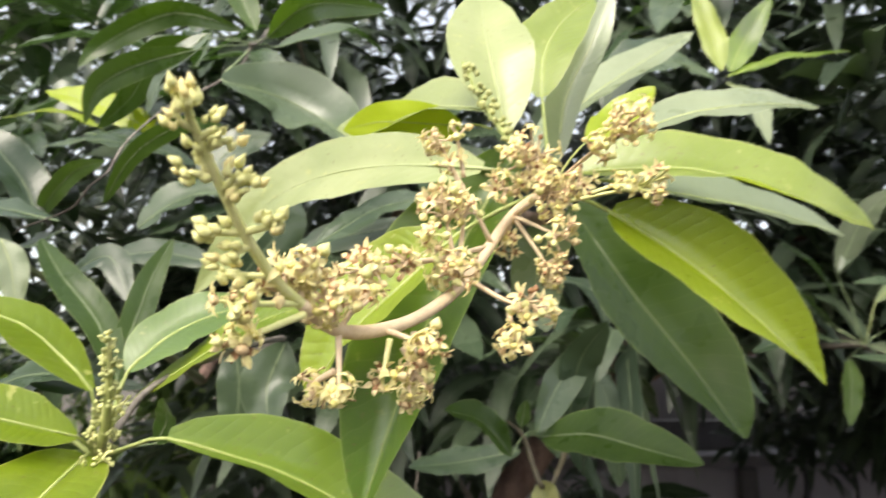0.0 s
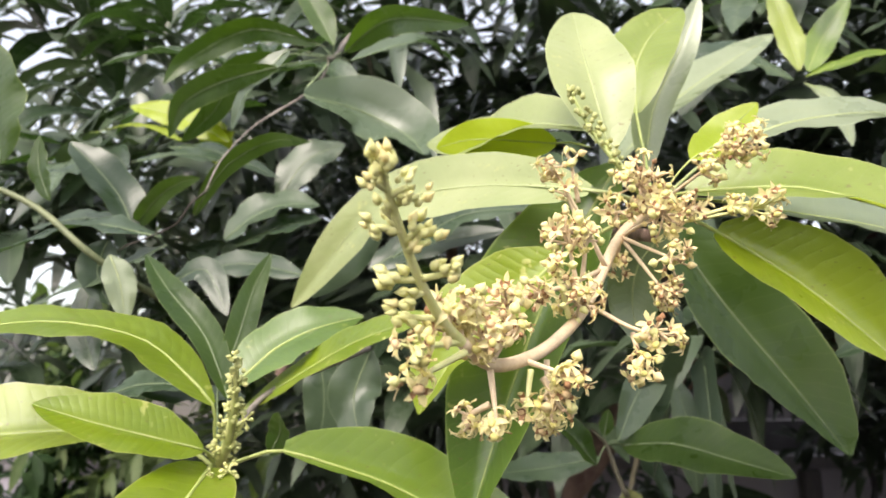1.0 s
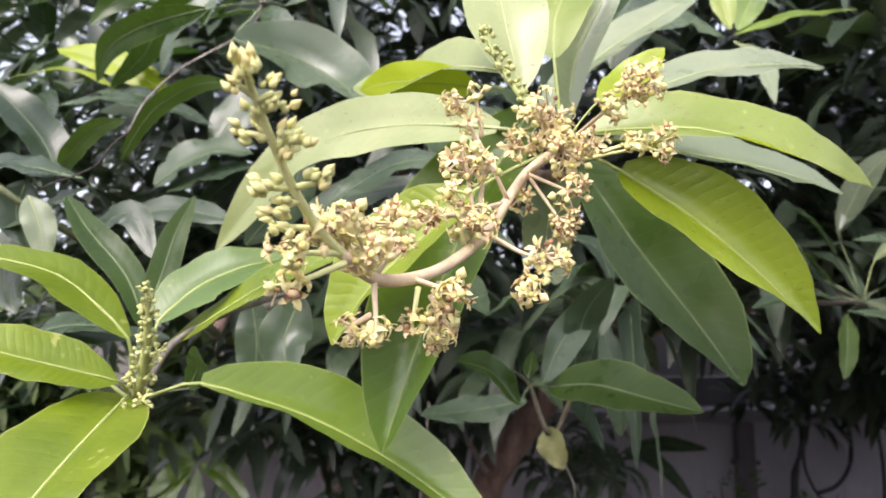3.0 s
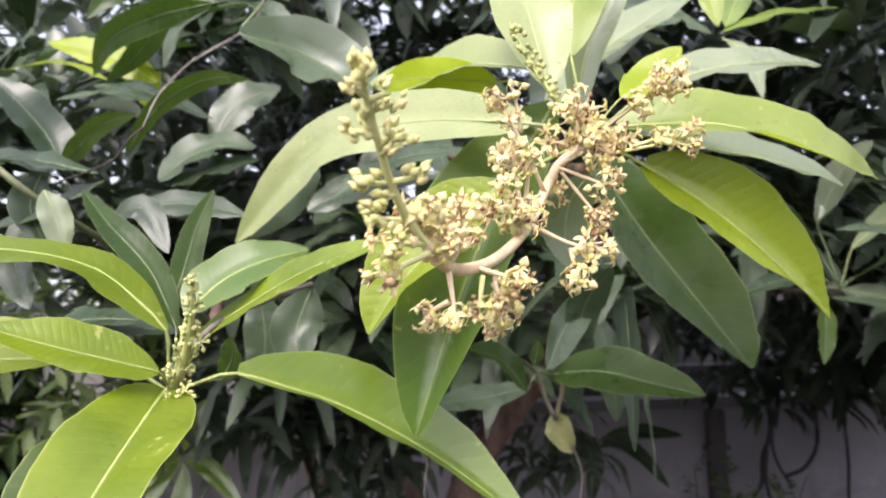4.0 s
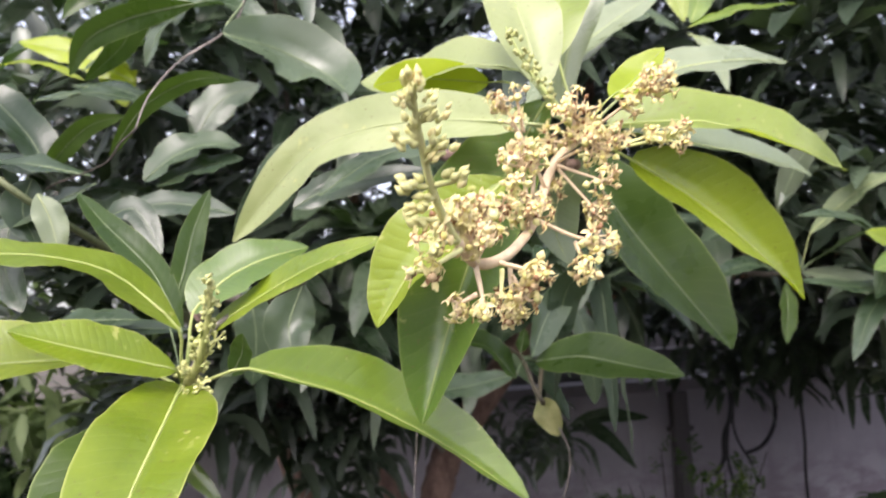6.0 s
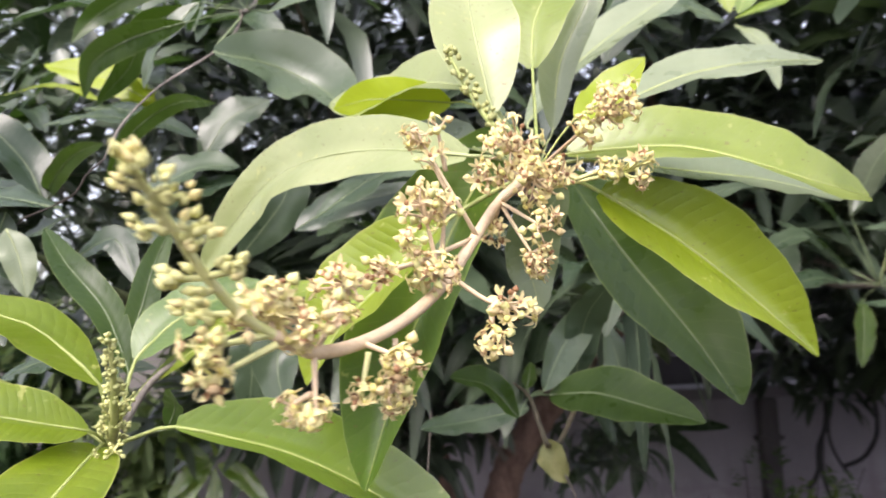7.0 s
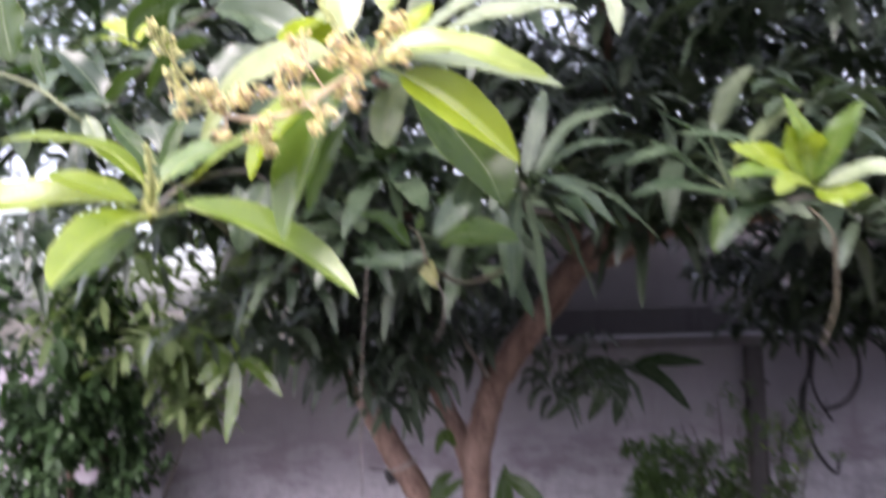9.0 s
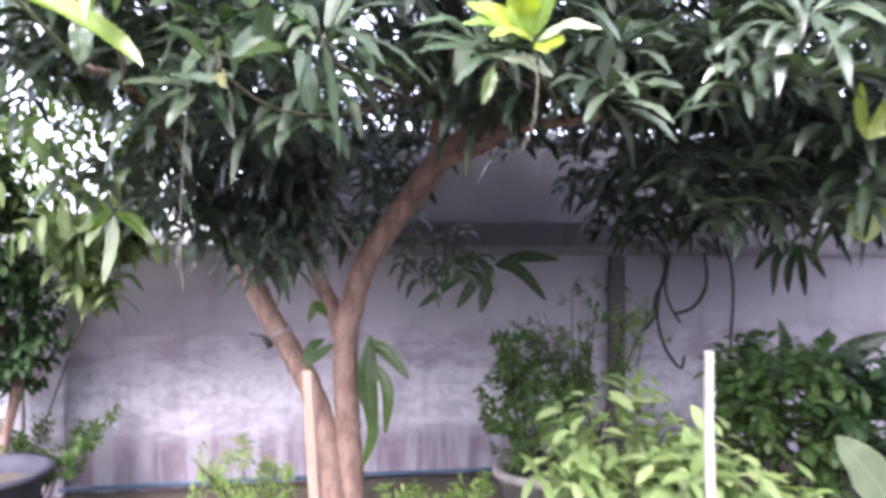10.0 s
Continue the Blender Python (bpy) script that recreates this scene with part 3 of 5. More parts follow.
# backlight on the pale leaf's drooping flap, put into a yellow-green blade
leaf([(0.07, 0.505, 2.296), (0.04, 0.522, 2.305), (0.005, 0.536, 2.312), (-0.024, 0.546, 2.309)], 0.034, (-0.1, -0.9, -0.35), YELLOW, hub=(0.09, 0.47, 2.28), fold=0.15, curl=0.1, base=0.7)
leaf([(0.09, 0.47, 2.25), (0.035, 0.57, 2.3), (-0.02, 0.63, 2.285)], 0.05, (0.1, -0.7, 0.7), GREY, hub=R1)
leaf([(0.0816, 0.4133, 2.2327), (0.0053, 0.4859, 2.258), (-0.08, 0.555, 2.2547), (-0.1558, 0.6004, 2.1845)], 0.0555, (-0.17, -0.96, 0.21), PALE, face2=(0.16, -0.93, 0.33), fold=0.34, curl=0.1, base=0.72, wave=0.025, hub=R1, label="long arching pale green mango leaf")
leaf([(0.11, 0.4792, 2.2694), (0.067, 0.4843, 2.1956), (0.034, 0.4863, 2.1156), (0.0058, 0.4827, 2.0297)], 0.0824, (-0.35, -0.92, 0.18), FRESH, face2=(-0.49, -0.84, 0.25), fold=0.80, curl=0.1, base=0.81, wave=0.025, hub=R1, label="mid-green mango leaf hanging straight down")
leaf([(0.0685, 0.5471, 2.1958), (0.0447, 0.5575, 2.1593), (0.023, 0.5676, 2.121), (0.0076, 0.5759, 2.079)], 0.0286, (-0.01, -0.98, 0.2), OLIVE, face2=(-0.04, -0.98, 0.21), fold=0.30, curl=0.1, base=0.77, wave=0.025, hub=R1)
leaf([(0.0673, 0.4327, 2.1979), (0.0333, 0.4396, 2.1678), (-0.0001, 0.4469, 2.1377), (-0.0241, 0.4536, 2.1005)], 0.0624, (-0.38, -0.84, 0.39), YOUNG, face2=(-0.51, -0.68, 0.52), fold=0.73, curl=0.1, base=0.75, wave=0.025, hub=R1)
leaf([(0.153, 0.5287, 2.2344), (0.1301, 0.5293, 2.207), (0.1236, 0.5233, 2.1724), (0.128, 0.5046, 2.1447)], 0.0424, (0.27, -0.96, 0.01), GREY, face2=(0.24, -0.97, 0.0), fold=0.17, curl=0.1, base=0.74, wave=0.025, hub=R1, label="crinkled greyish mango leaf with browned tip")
# leafy shoot with the small flower spike
leaf([(-0.1607, 0.4582, 2.1051), (-0.2034, 0.4476, 2.1451), (-0.2594, 0.4201, 2.156), (-0.3182, 0.3988, 2.144)], 0.0616, (0.11, -0.28, 0.95), YOUNG, face2=(-0.04, -0.49, 0.87), fold=0.18, curl=0.1, base=0.76, wave=0.025, hub=R2, label="bright yellow-green arching mango leaf")
leaf([(-0.1583, 0.4423, 2.0781), (-0.1825, 0.4219, 2.0871), (-0.2092, 0.4044, 2.0961), (-0.2385, 0.3919, 2.1065)], 0.0440, (-0.08, -0.75, 0.66), YOUNG, face2=(-0.09, -0.63, 0.77), fold=0.38, curl=0.1, base=0.73, wave=0.025, hub=R2)
leaf([(-0.2123, 0.4921, 2.0863), (-0.2701, 0.4632, 2.0865), (-0.3333, 0.4527, 2.0852), (-0.3914, 0.4523, 2.1125)], 0.0683, (-0.15, -0.54, 0.83), YOUNG, face2=(-0.09, -0.84, 0.54), fold=0.50, curl=0.1, base=0.76, wave=0.025, hub=R2)
leaf([(-0.1576, 0.4536, 2.066), (-0.1491, 0.3873, 2.0459), (-0.145, 0.3215, 2.0154), (-0.1377, 0.2648, 1.9736)], 0.0642, (0.35, -0.49, 0.8), YOUNG, face2=(-0.22, -0.58, 0.78), fold=0.44, curl=0.1, base=0.59, wave=0.025, hub=R2, label="bright yellow-green mango leaf drooping forward")
leaf([(-0.1833, 0.4659, 2.0499), (-0.1913, 0.4295, 2.0236), (-0.1975, 0.3945, 1.9945), (-0.2095, 0.3565, 1.9716)], 0.0791, (-0.01, -0.57, 0.82), OLIVE, face2=(-0.12, -0.55, 0.83), fold=0.29, curl=0.1, base=0.75, wave=0.025, hub=R2)
leaf([(-0.1164, 0.4718, 2.0752), (-0.0507, 0.5085, 2.0502), (0.0204, 0.5236, 2.0098), (0.0879, 0.5145, 1.9619)], 0.0592, (0.27, -0.6, 0.75), FRESH, face2=(0.38, -0.57, 0.73), fold=0.84, curl=0.1, base=0.60, wave=0.025, hub=R2, label="glossy mid-green mango leaf arching downwards")
leaf([(-0.1696, 0.5228, 2.1178), (-0.1507, 0.5417, 2.1439), (-0.1191, 0.5524, 2.1623), (-0.0842, 0.5647, 2.1727)], 0.0579, (-0.09, -0.8, 0.6), FRESH, face2=(-0.16, -0.7, 0.7), fold=0.29, curl=0.1, base=0.77, wave=0.025, hub=R2)
leaf([(-0.1742, 0.5397, 2.0948), (-0.1218, 0.5267, 2.1271), (-0.0715, 0.4977, 2.1502), (-0.0173, 0.47, 2.1653)], 0.0380, (-0.27, -0.51, 0.82), YOUNG, face2=(-0.33, -0.78, 0.53), fold=0.27, curl=0.1, base=0.72, wave=0.025, hub=R2)
leaf([(-0.1972, 0.5519, 2.115), (-0.1906, 0.5686, 2.1532), (-0.1849, 0.5796, 2.1932), (-0.1753, 0.5944, 2.2315)], 0.0238, (0.45, -0.89, 0.11), OLIVE, face2=(0.45, -0.89, 0.11), fold=0.27, curl=0.1, base=0.75, wave=0.025, hub=R2)
leaf([(-0.1835, 0.5393, 2.1073), (-0.2133, 0.5578, 2.1559), (-0.2551, 0.5731, 2.1959), (-0.2933, 0.6002, 2.2327)], 0.0300, (0.7, -0.69, 0.2), OLIVE, face2=(0.61, -0.77, 0.18), fold=0.33, curl=0.1, base=0.74, wave=0.025, hub=R2)
leaf([(-0.135, 0.5, 2.07), (-0.125, 0.49, 2.085), (-0.12, 0.47, 2.1)], 0.02, (0, -0.9, 0.3), OLIVE, hub=R2)
# small shoot below the flowers
leaf([(0.1614, 0.8172, 2.0541), (0.2042, 0.7711, 2.06), (0.2463, 0.7255, 2.05), (0.2895, 0.6806, 2.039)], 0.0655, (-0.26, -0.79, 0.55), OLIVE, face2=(-0.07, -0.66, 0.75), fold=0.34, curl=0.1, base=0.80, wave=0.025, hub=LOW_HUB)
leaf([(0.121, 0.74, 2.041), (0.09, 0.72, 2.075), (0.055, 0.68, 2.087)], 0.034, (0.3, -0.7, 0.5), OLIVE, hub=LOW_HUB, fold=0.4)
leaf([(0.153, 0.8, 2.061), (0.188, 0.84, 2.117), (0.252, 0.88, 2.184)], 0.044, (0.3, -0.9, 0.1), DARK, hub=LOW_HUB, fold=0.3)
leaf([(0.132, 0.76, 2.068), (0.135, 0.76, 2.08), (0.138, 0.76, 2.095)], 0.016, (0.2, -0.9, 0.1), OLIVE, hub=LOW_HUB)
sheath = blade([(0.148, 0.742, 2.018), (0.155, 0.733, 2.0), (0.164, 0.73, 1.977)], 0.03, (-0.5, -1, 0.2), None, 0.6, 0.09, 0.1, 10, 6, 1.0, 2.0, 1.1)
part("leaf_sheath", smooth_mesh("leaf_sheath", *sheath), CAP, mango, "pale yellowish folded leaf sheath")
# dark shoot at the end of the bare twig
leaf([(-0.232, 0.7427, 2.484), (-0.3119, 0.7809, 2.4866), (-0.3867, 0.8279, 2.4792), (-0.439, 0.8963, 2.4596)], 0.0359, (-0.22, -0.77, -0.6), OLIVE, face2=(-0.32, -0.81, -0.49), fold=0.34, curl=0.1, base=0.76, wave=0.025, hub=SHOOT_HUB)
leaf([(-0.2414, 0.7862, 2.5222), (-0.3105, 0.814, 2.5151), (-0.3582, 0.8623, 2.4847), (-0.4173, 0.8917, 2.4496)], 0.0380, (-0.22, -0.77, -0.6), OLIVE, face2=(-0.2, -0.77, -0.61), fold=0.28, curl=0.1, base=0.74, wave=0.025, hub=SHOOT_HUB)
leaf([(-0.2304, 0.7746, 2.5223), (-0.2554, 0.7674, 2.4905), (-0.2833, 0.7752, 2.4611), (-0.3019, 0.79, 2.4267)], 0.0353, (0.34, -0.63, 0.7), DARK, face2=(0.24, -0.56, 0.79), fold=0.34, curl=0.1, base=0.75, wave=0.025, hub=SHOOT_HUB)
leaf([(-0.204, 0.82, 2.552), (-0.307, 0.85, 2.595), (-0.395, 0.86, 2.562), (-0.429, 0.85, 2.518)], 0.036, (-0.2, -0.75, -0.6), OLIVE, hub=SHOOT_HUB, fold=0.3)
leaf([(-0.1991, 0.7438, 2.4475), (-0.1411, 0.7845, 2.444), (-0.0811, 0.7781, 2.4082), (-0.0546, 0.7291, 2.3664)], 0.0851, (-0.03, -0.94, 0.33), DARK, face2=(0.28, -0.95, 0.14), fold=0.52, curl=0.1, base=0.66, wave=0.025, hub=SHOOT_HUB)
leaf([(-0.163, 0.79, 2.525), (-0.096, 0.72, 2.526), (-0.001, 0.64, 2.472)], 0.034, (0.1, -0.75, -0.6), OLIVE, hub=SHOOT_HUB, fold=0.3)
leaf([(-0.167, 0.84, 2.538), (-0.086, 0.9, 2.594), (-0.038, 0.95, 2.585)], 0.046, (0, -0.7, 0.7), DARK, hub=SHOOT_HUB, fold=0.3)
leaf([(-0.181, 0.8, 2.54), (-0.211, 0.82, 2.6), (-0.251, 0.84, 2.665)], 0.036, (0, -0.8, 0.5), OLIVE, hub=SHOOT_HUB, fold=0.3)
# darker leaves of the crown that stand out singly
leaf([(-0.3869, 0.7384, 2.2863), (-0.4094, 0.7441, 2.3269), (-0.4385, 0.7346, 2.363), (-0.4731, 0.735, 2.3939)], 0.0513, (0.43, -0.65, 0.63), DARK, face2=(0.32, -0.79, 0.52), fold=0.46, curl=0.1, base=0.72, wave=0.025, nu=18)
leaf([(-0.401, 0.7631, 2.293), (-0.3656, 0.724, 2.3069), (-0.3235, 0.6931, 2.3251), (-0.2772, 0.6623, 2.3248)], 0.0230, (-0.37, -0.62, -0.69), OLIVE, face2=(-0.46, -0.68, -0.57), fold=0.31, curl=0.1, base=0.67, wave=0.025, nu=18)
leaf([(-0.3351, 0.7745, 2.3135), (-0.284, 0.7301, 2.3552), (-0.2177, 0.6896, 2.3719), (-0.1578, 0.6415, 2.3529)], 0.0219, (-0.2, -0.68, -0.71), OLIVE, face2=(-0.25, -0.73, -0.63), fold=0.23, curl=0.1, base=0.68, wave=0.025, nu=18)
leaf([(-0.383, 0.97, 2.478), (-0.469, 0.98, 2.525), (-0.551, 0.98, 2.545)], 0.051, (0, -0.9, 0.4), YELLOW)
leaf([(-0.442, 0.95, 2.472), (-0.512, 0.95, 2.5), (-0.59, 0.94, 2.485)], 0.025, (0, -0.5, 0.85), YOUNG)
leaf([(-0.408, 1.0, 2.522), (-0.416, 1.0, 2.504), (-0.404, 1.0, 2.449)], 0.058, (0, -0.9, 0.2), YELLOW)
leaf([(-0.2909, 0.8006, 2.2813), (-0.2586, 0.8034, 2.2974), (-0.2246, 0.8041, 2.3083), (-0.1919, 0.8136, 2.3172)], 0.0463, (0.1, -0.58, 0.81), DARK, face2=(0.16, -0.69, 0.71), fold=0.31, curl=0.1, base=0.74, wave=0.025, nu=18)
leaf([(-0.3065, 0.8028, 2.2892), (-0.2747, 0.8038, 2.3175), (-0.2354, 0.8068, 2.3335), (-0.1936, 0.8126, 2.3329)], 0.0586, (0.15, -0.68, 0.71), DARK, face2=(0.13, -0.68, 0.72), fold=0.38, curl=0.1, base=0.74, wave=0.025, nu=18)
leaf([(-0.181, 0.72, 2.232), (-0.258, 0.74, 2.249), (-0.321, 0.74, 2.237)], 0.037, (0, -0.8, 0.5), DARK)
leaf([(-0.096, 0.78, 2.261), (-0.019, 0.8, 2.315), (0.069, 0.78, 2.318)], 0.047, (0, -0.7, 0.7), DARK)
leaf([(-0.135, 0.84, 2.258), (-0.081, 0.85, 2.288), (0.034, 0.84, 2.306)], 0.050, (0, -0.8, 0.5), DARK)
leaf([(-0.212, 0.86, 2.227), (-0.161, 0.88, 2.304), (-0.151, 0.9, 2.363)], 0.061, (0.2, -0.8, -0.45), DARK)
leaf([(-0.276, 0.9, 2.365), (-0.246, 0.92, 2.428), (-0.195, 0.94, 2.459)], 0.059, (0, -0.9, 0.3), DARK)
leaf([(-0.113, 0.75, 2.155), (-0.128, 0.74, 2.106), (-0.115, 0.72, 2.06)], 0.056, (0, -0.8, -0.45), DARK)
leaf([(-0.184, 0.8, 2.158), (-0.175, 0.8, 2.1), (-0.18, 0.8, 2.042)], 0.048, (0.2, -0.8, -0.45), DARK)
leaf([(-0.42, 0.78, 2.296), (-0.47, 0.78, 2.314), (-0.544, 0.78, 2.301)], 0.044, (0, -0.6, 0.8), DARK)
leaf([(-0.478, 0.85, 2.404), (-0.538, 0.86, 2.405), (-0.614, 0.86, 2.391)], 0.054, (0, -0.6, 0.8), DARK)
leaf([(-0.457, 0.84, 2.404), (-0.383, 0.84, 2.414), (-0.3, 0.84, 2.394)], 0.037, (0, -0.6, 0.8), DARK)
leaf([(-0.428, 0.88, 2.438), (-0.365, 0.88, 2.432), (-0.27, 0.88, 2.391)], 0.042, (0, -0.6, 0.8), DARK)
leaf([(-0.343, 0.62, 2.252), (-0.351, 0.62, 2.222), (-0.337, 0.62, 2.19)], 0.037, (0.5, -0.8, 0.2), DARK)
leaf([(-0.403, 0.7, 2.231), (-0.397, 0.68, 2.176), (-0.368, 0.66, 2.13)], 0.037, (0, -0.9, 0.3), DARK)
leaf([(-0.305, 0.62, 2.128), (-0.278, 0.62, 2.113), (-0.2, 0.62, 2.107)], 0.034, (0, -0.6, 0.8), DARK)
leaf([(-0.312, 0.68, 2.215), (-0.273, 0.68, 2.232), (-0.238, 0.66, 2.183)], 0.031, (0, -0.8, 0.5), DARK)
leaf([(-0.237, 0.6, 2.117), (-0.288, 0.6, 2.117), (-0.327, 0.6, 2.103)], 0.040, (0, -0.5, 0.85), DARK)
leaf([(0.455, 0.95, 2.546), (0.537, 0.95, 2.574), (0.633, 0.95, 2.584)], 0.035, (0, -0.6, 0.8), FRESH)
leaf([(0.448, 0.95, 2.555), (0.444, 0.97, 2.631), (0.428, 0.98, 2.711)], 0.042, (0, -0.9, 0.3), LIME)
leaf([(0.46, 0.95, 2.554), (0.492, 0.97, 2.612), (0.544, 0.98, 2.689)], 0.042, (0, -0.9, 0.3), FRESH)
leaf([(0.454, 0.95, 2.537), (0.478, 0.92, 2.494), (0.482, 0.9, 2.425)], 0.035, (0.2, -0.8, 0.5), GREY)
leaf([(0.439, 0.95, 2.542), (0.378, 0.93, 2.56), (0.328, 0.9, 2.53)], 0.040, (0, -0.8, 0.5), DARK)
leaf([(0.33, 0.85, 2.552), (0.286, 0.83, 2.512), (0.241, 0.8, 2.433)], 0.054, (0, -0.8, 0.5), DARK)
leaf([(0.196, 0.86, 2.063), (0.209, 0.84, 2.137), (0.235, 0.8, 2.18)], 0.049, (0.3, -0.9, 0.2), DARK)
leaf([(0.14, 0.86, 2.036), (0.072, 0.84, 2.025), (0.014, 0.8, 2.023)], 0.041, (0, -0.7, 0.7), DARK)
leaf([(0.285, 1.0, 1.978), (0.277, 0.98, 2.056), (0.257, 0.98, 2.134)], 0.050, (0.3, -0.9, 0.2), DARK)
leaf([(-0.446, 0.6, 2.322), (-0.461, 0.6, 2.381), (-0.473, 0.6, 2.45)], 0.075, (0, -0.8, -0.5), OLIVE)
leaf([(-0.461, 0.61, 2.33), (-0.517, 0.63, 2.396), (-0.548, 0.64, 2.477)], 0.055, (0.3, -0.8, -0.5), OLIVE)
leaf([(-0.392, 0.6, 2.285), (-0.407, 0.6, 2.316), (-0.411, 0.6, 2.35)], 0.022, (0, -0.8, -0.5), OLIVE)
leaf([(-0.291, 0.62, 2.253), (-0.37, 0.62, 2.266), (-0.474, 0.62, 2.232)], 0.049, (0, -0.4, 0.9), DARK)
leaf([(-0.29, 0.63, 2.248), (-0.344, 0.63, 2.222), (-0.423, 0.63, 2.189)], 0.049, (0, -0.5, 0.85), DARK)
leaf([(-0.328, 0.6, 2.233), (-0.316, 0.6, 2.208), (-0.307, 0.6, 2.172)], 0.028, (0.5, -0.8, 0.3), GREY)
leaf([(0.823, 0.977, 2.143), (0.738, 0.952, 2.203), (0.64, 0.909, 2.239)], 0.037, (0, -0.6, 0.8), DARK)
leaf([(0.834, 0.977, 2.137), (0.692, 0.952, 2.136), (0.562, 0.909, 2.148)], 0.036, (0, -0.6, 0.8), DARK)
leaf([(0.823, 0.977, 2.155), (0.748, 0.952, 2.18), (0.68, 0.909, 2.117)], 0.037, (0, -0.6, 0.8), DARK)
leaf([(0.823, 0.977, 2.138), (0.714, 0.952, 2.113), (0.635, 0.909, 2.031)], 0.036, (0, -0.6, 0.8), DARK)
leaf([(0.801, 0.977, 2.15), (0.694, 0.952, 2.239), (0.575, 0.909, 2.241)], 0.036, (0, -0.6, 0.8), DARK)
leaf([(0.823, 0.96, 2.151), (0.763, 0.926, 2.184), (0.662, 0.892, 2.212)], 0.061, (0, -0.9, 0.4), YOUNG)
leaf([(0.823, 0.96, 2.151), (0.807, 0.926, 2.206), (0.805, 0.892, 2.23)], 0.062, (0, -0.9, 0.4), YOUNG)
leaf([(0.823, 0.96, 2.151), (0.785, 0.926, 2.195), (0.759, 0.892, 2.242)], 0.062, (0, -0.9, 0.4), YOUNG)
leaf([(0.828, 0.96, 2.14), (0.858, 0.926, 2.127), (0.886, 0.892, 2.125)], 0.062, (0, -0.9, 0.4), YOUNG)
leaf([(1.663, 2.05, 2.547), (1.776, 1.95, 2.547), (2.091, 1.9, 2.402)], 0.065, (0, -0.5, 0.85), DARK)
leaf([(1.663, 2.05, 2.547), (1.539, 1.95, 2.481), (1.448, 1.9, 2.38)], 0.063, (0, -0.5, 0.85), DARK)
leaf([(1.668, 2.05, 2.547), (1.63, 1.95, 2.46), (1.611, 1.9, 2.37)], 0.063, (0, -0.5, 0.85), DARK)
leaf([(1.663, 2.05, 2.547), (1.776, 1.95, 2.482), (1.902, 1.9, 2.317)], 0.065, (0, -0.5, 0.85), DARK)
leaf([(1.675, 2.05, 2.559), (1.84, 1.95, 2.59), (2.07, 1.9, 2.508)], 0.066, (0, -0.5, 0.85), DARK)
leaf([(1.663, 2.05, 2.559), (1.561, 1.95, 2.59), (1.458, 1.9, 2.635)], 0.064, (0, -0.5, 0.85), DARK)
leaf([(1.668, 2.05, 2.559), (1.69, 1.95, 2.611), (1.69, 1.9, 2.678)], 0.065, (0, -0.5, 0.85), DARK)
leaf([(1.652, 2.05, 2.558), (1.474, 1.95, 2.525), (1.332, 1.9, 2.401)], 0.063, (0, -0.5, 0.85), DARK)
leaf([(1.668, 2.05, 2.536), (1.733, 1.95, 2.417), (1.755, 1.9, 2.253)], 0.064, (0, -0.5, 0.85), DARK)
leaf([(0.892, 3.666, 1.561), (0.783, 3.609, 1.455), (0.670, 3.551, 1.293)], 0.087, (0, -0.8, 0.5), DARK)
leaf([(0.892, 3.666, 1.553), (0.861, 3.609, 1.421), (0.816, 3.551, 1.266)], 0.087, (0, -0.8, 0.5), DARK)
leaf([(0.910, 3.666, 1.568), (1.064, 3.609, 1.527), (1.223, 3.551, 1.345)], 0.087, (0, -0.8, 0.5), DARK)
leaf([(0.873, 3.666, 1.568), (0.677, 3.609, 1.489), (0.433, 3.551, 1.299)], 0.087, (0, -0.8, 0.5), DARK)
leaf([(0.927, 3.666, 1.578), (1.100, 3.609, 1.615), (1.302, 3.551, 1.599)], 0.087, (0, -0.8, 0.5), DARK)
leaf([(0.873, 3.666, 1.578), (0.711, 3.609, 1.596), (0.536, 3.551, 1.491)], 0.087, (0, -0.8, 0.5), DARK)
leaf([(3.292, 4.612, 1.727), (3.109, 4.545, 1.596), (3.048, 4.479, 1.322)], 0.069, (0, -0.9, 0.3), DARK)
leaf([(3.301, 4.612, 1.719), (3.195, 4.545, 1.511), (3.163, 4.479, 1.344)], 0.069, (0, -0.9, 0.3), DARK)
leaf([(3.314, 4.612, 1.719), (3.301, 4.545, 1.513), (3.289, 4.479, 1.324)], 0.069, (0, -0.9, 0.3), DARK)
leaf([(3.326, 4.612, 1.727), (3.386, 4.545, 1.598), (3.445, 4.479, 1.451)], 0.070, (0, -0.9, 0.3), DARK)
leaf([(3.284, 4.612, 1.736), (3.046, 4.545, 1.662), (2.910, 4.479, 1.513)], 0.068, (0, -0.9, 0.3), DARK)
leaf([(-0.648, 1.9, 1.787), (-0.708, 1.88, 1.761), (-0.753, 1.85, 1.707)], 0.053, (0, -0.8, 0.5), FRESH)
leaf([(-0.644, 1.9, 1.778), (-0.641, 1.88, 1.664), (-0.656, 1.85, 1.516)], 0.052, (0, -0.8, 0.5), FRESH)
leaf([(-0.638, 1.9, 1.787), (-0.562, 1.88, 1.757), (-0.465, 1.85, 1.663)], 0.052, (0, -0.8, 0.5), FRESH)
leaf([(-0.658, 1.9, 1.797), (-0.736, 1.88, 1.838), (-0.789, 1.85, 1.916)], 0.053, (0, -0.8, 0.5), FRESH)
leaf([(-0.644, 1.9, 1.807), (-0.618, 1.88, 1.893), (-0.556, 1.85, 1.948)], 0.052, (0, -0.8, 0.5), FRESH)
leaf([(-0.652, 1.9, 1.793), (-0.699, 1.88, 1.732), (-0.721, 1.85, 1.659)], 0.053, (0, -0.8, 0.5), FRESH)
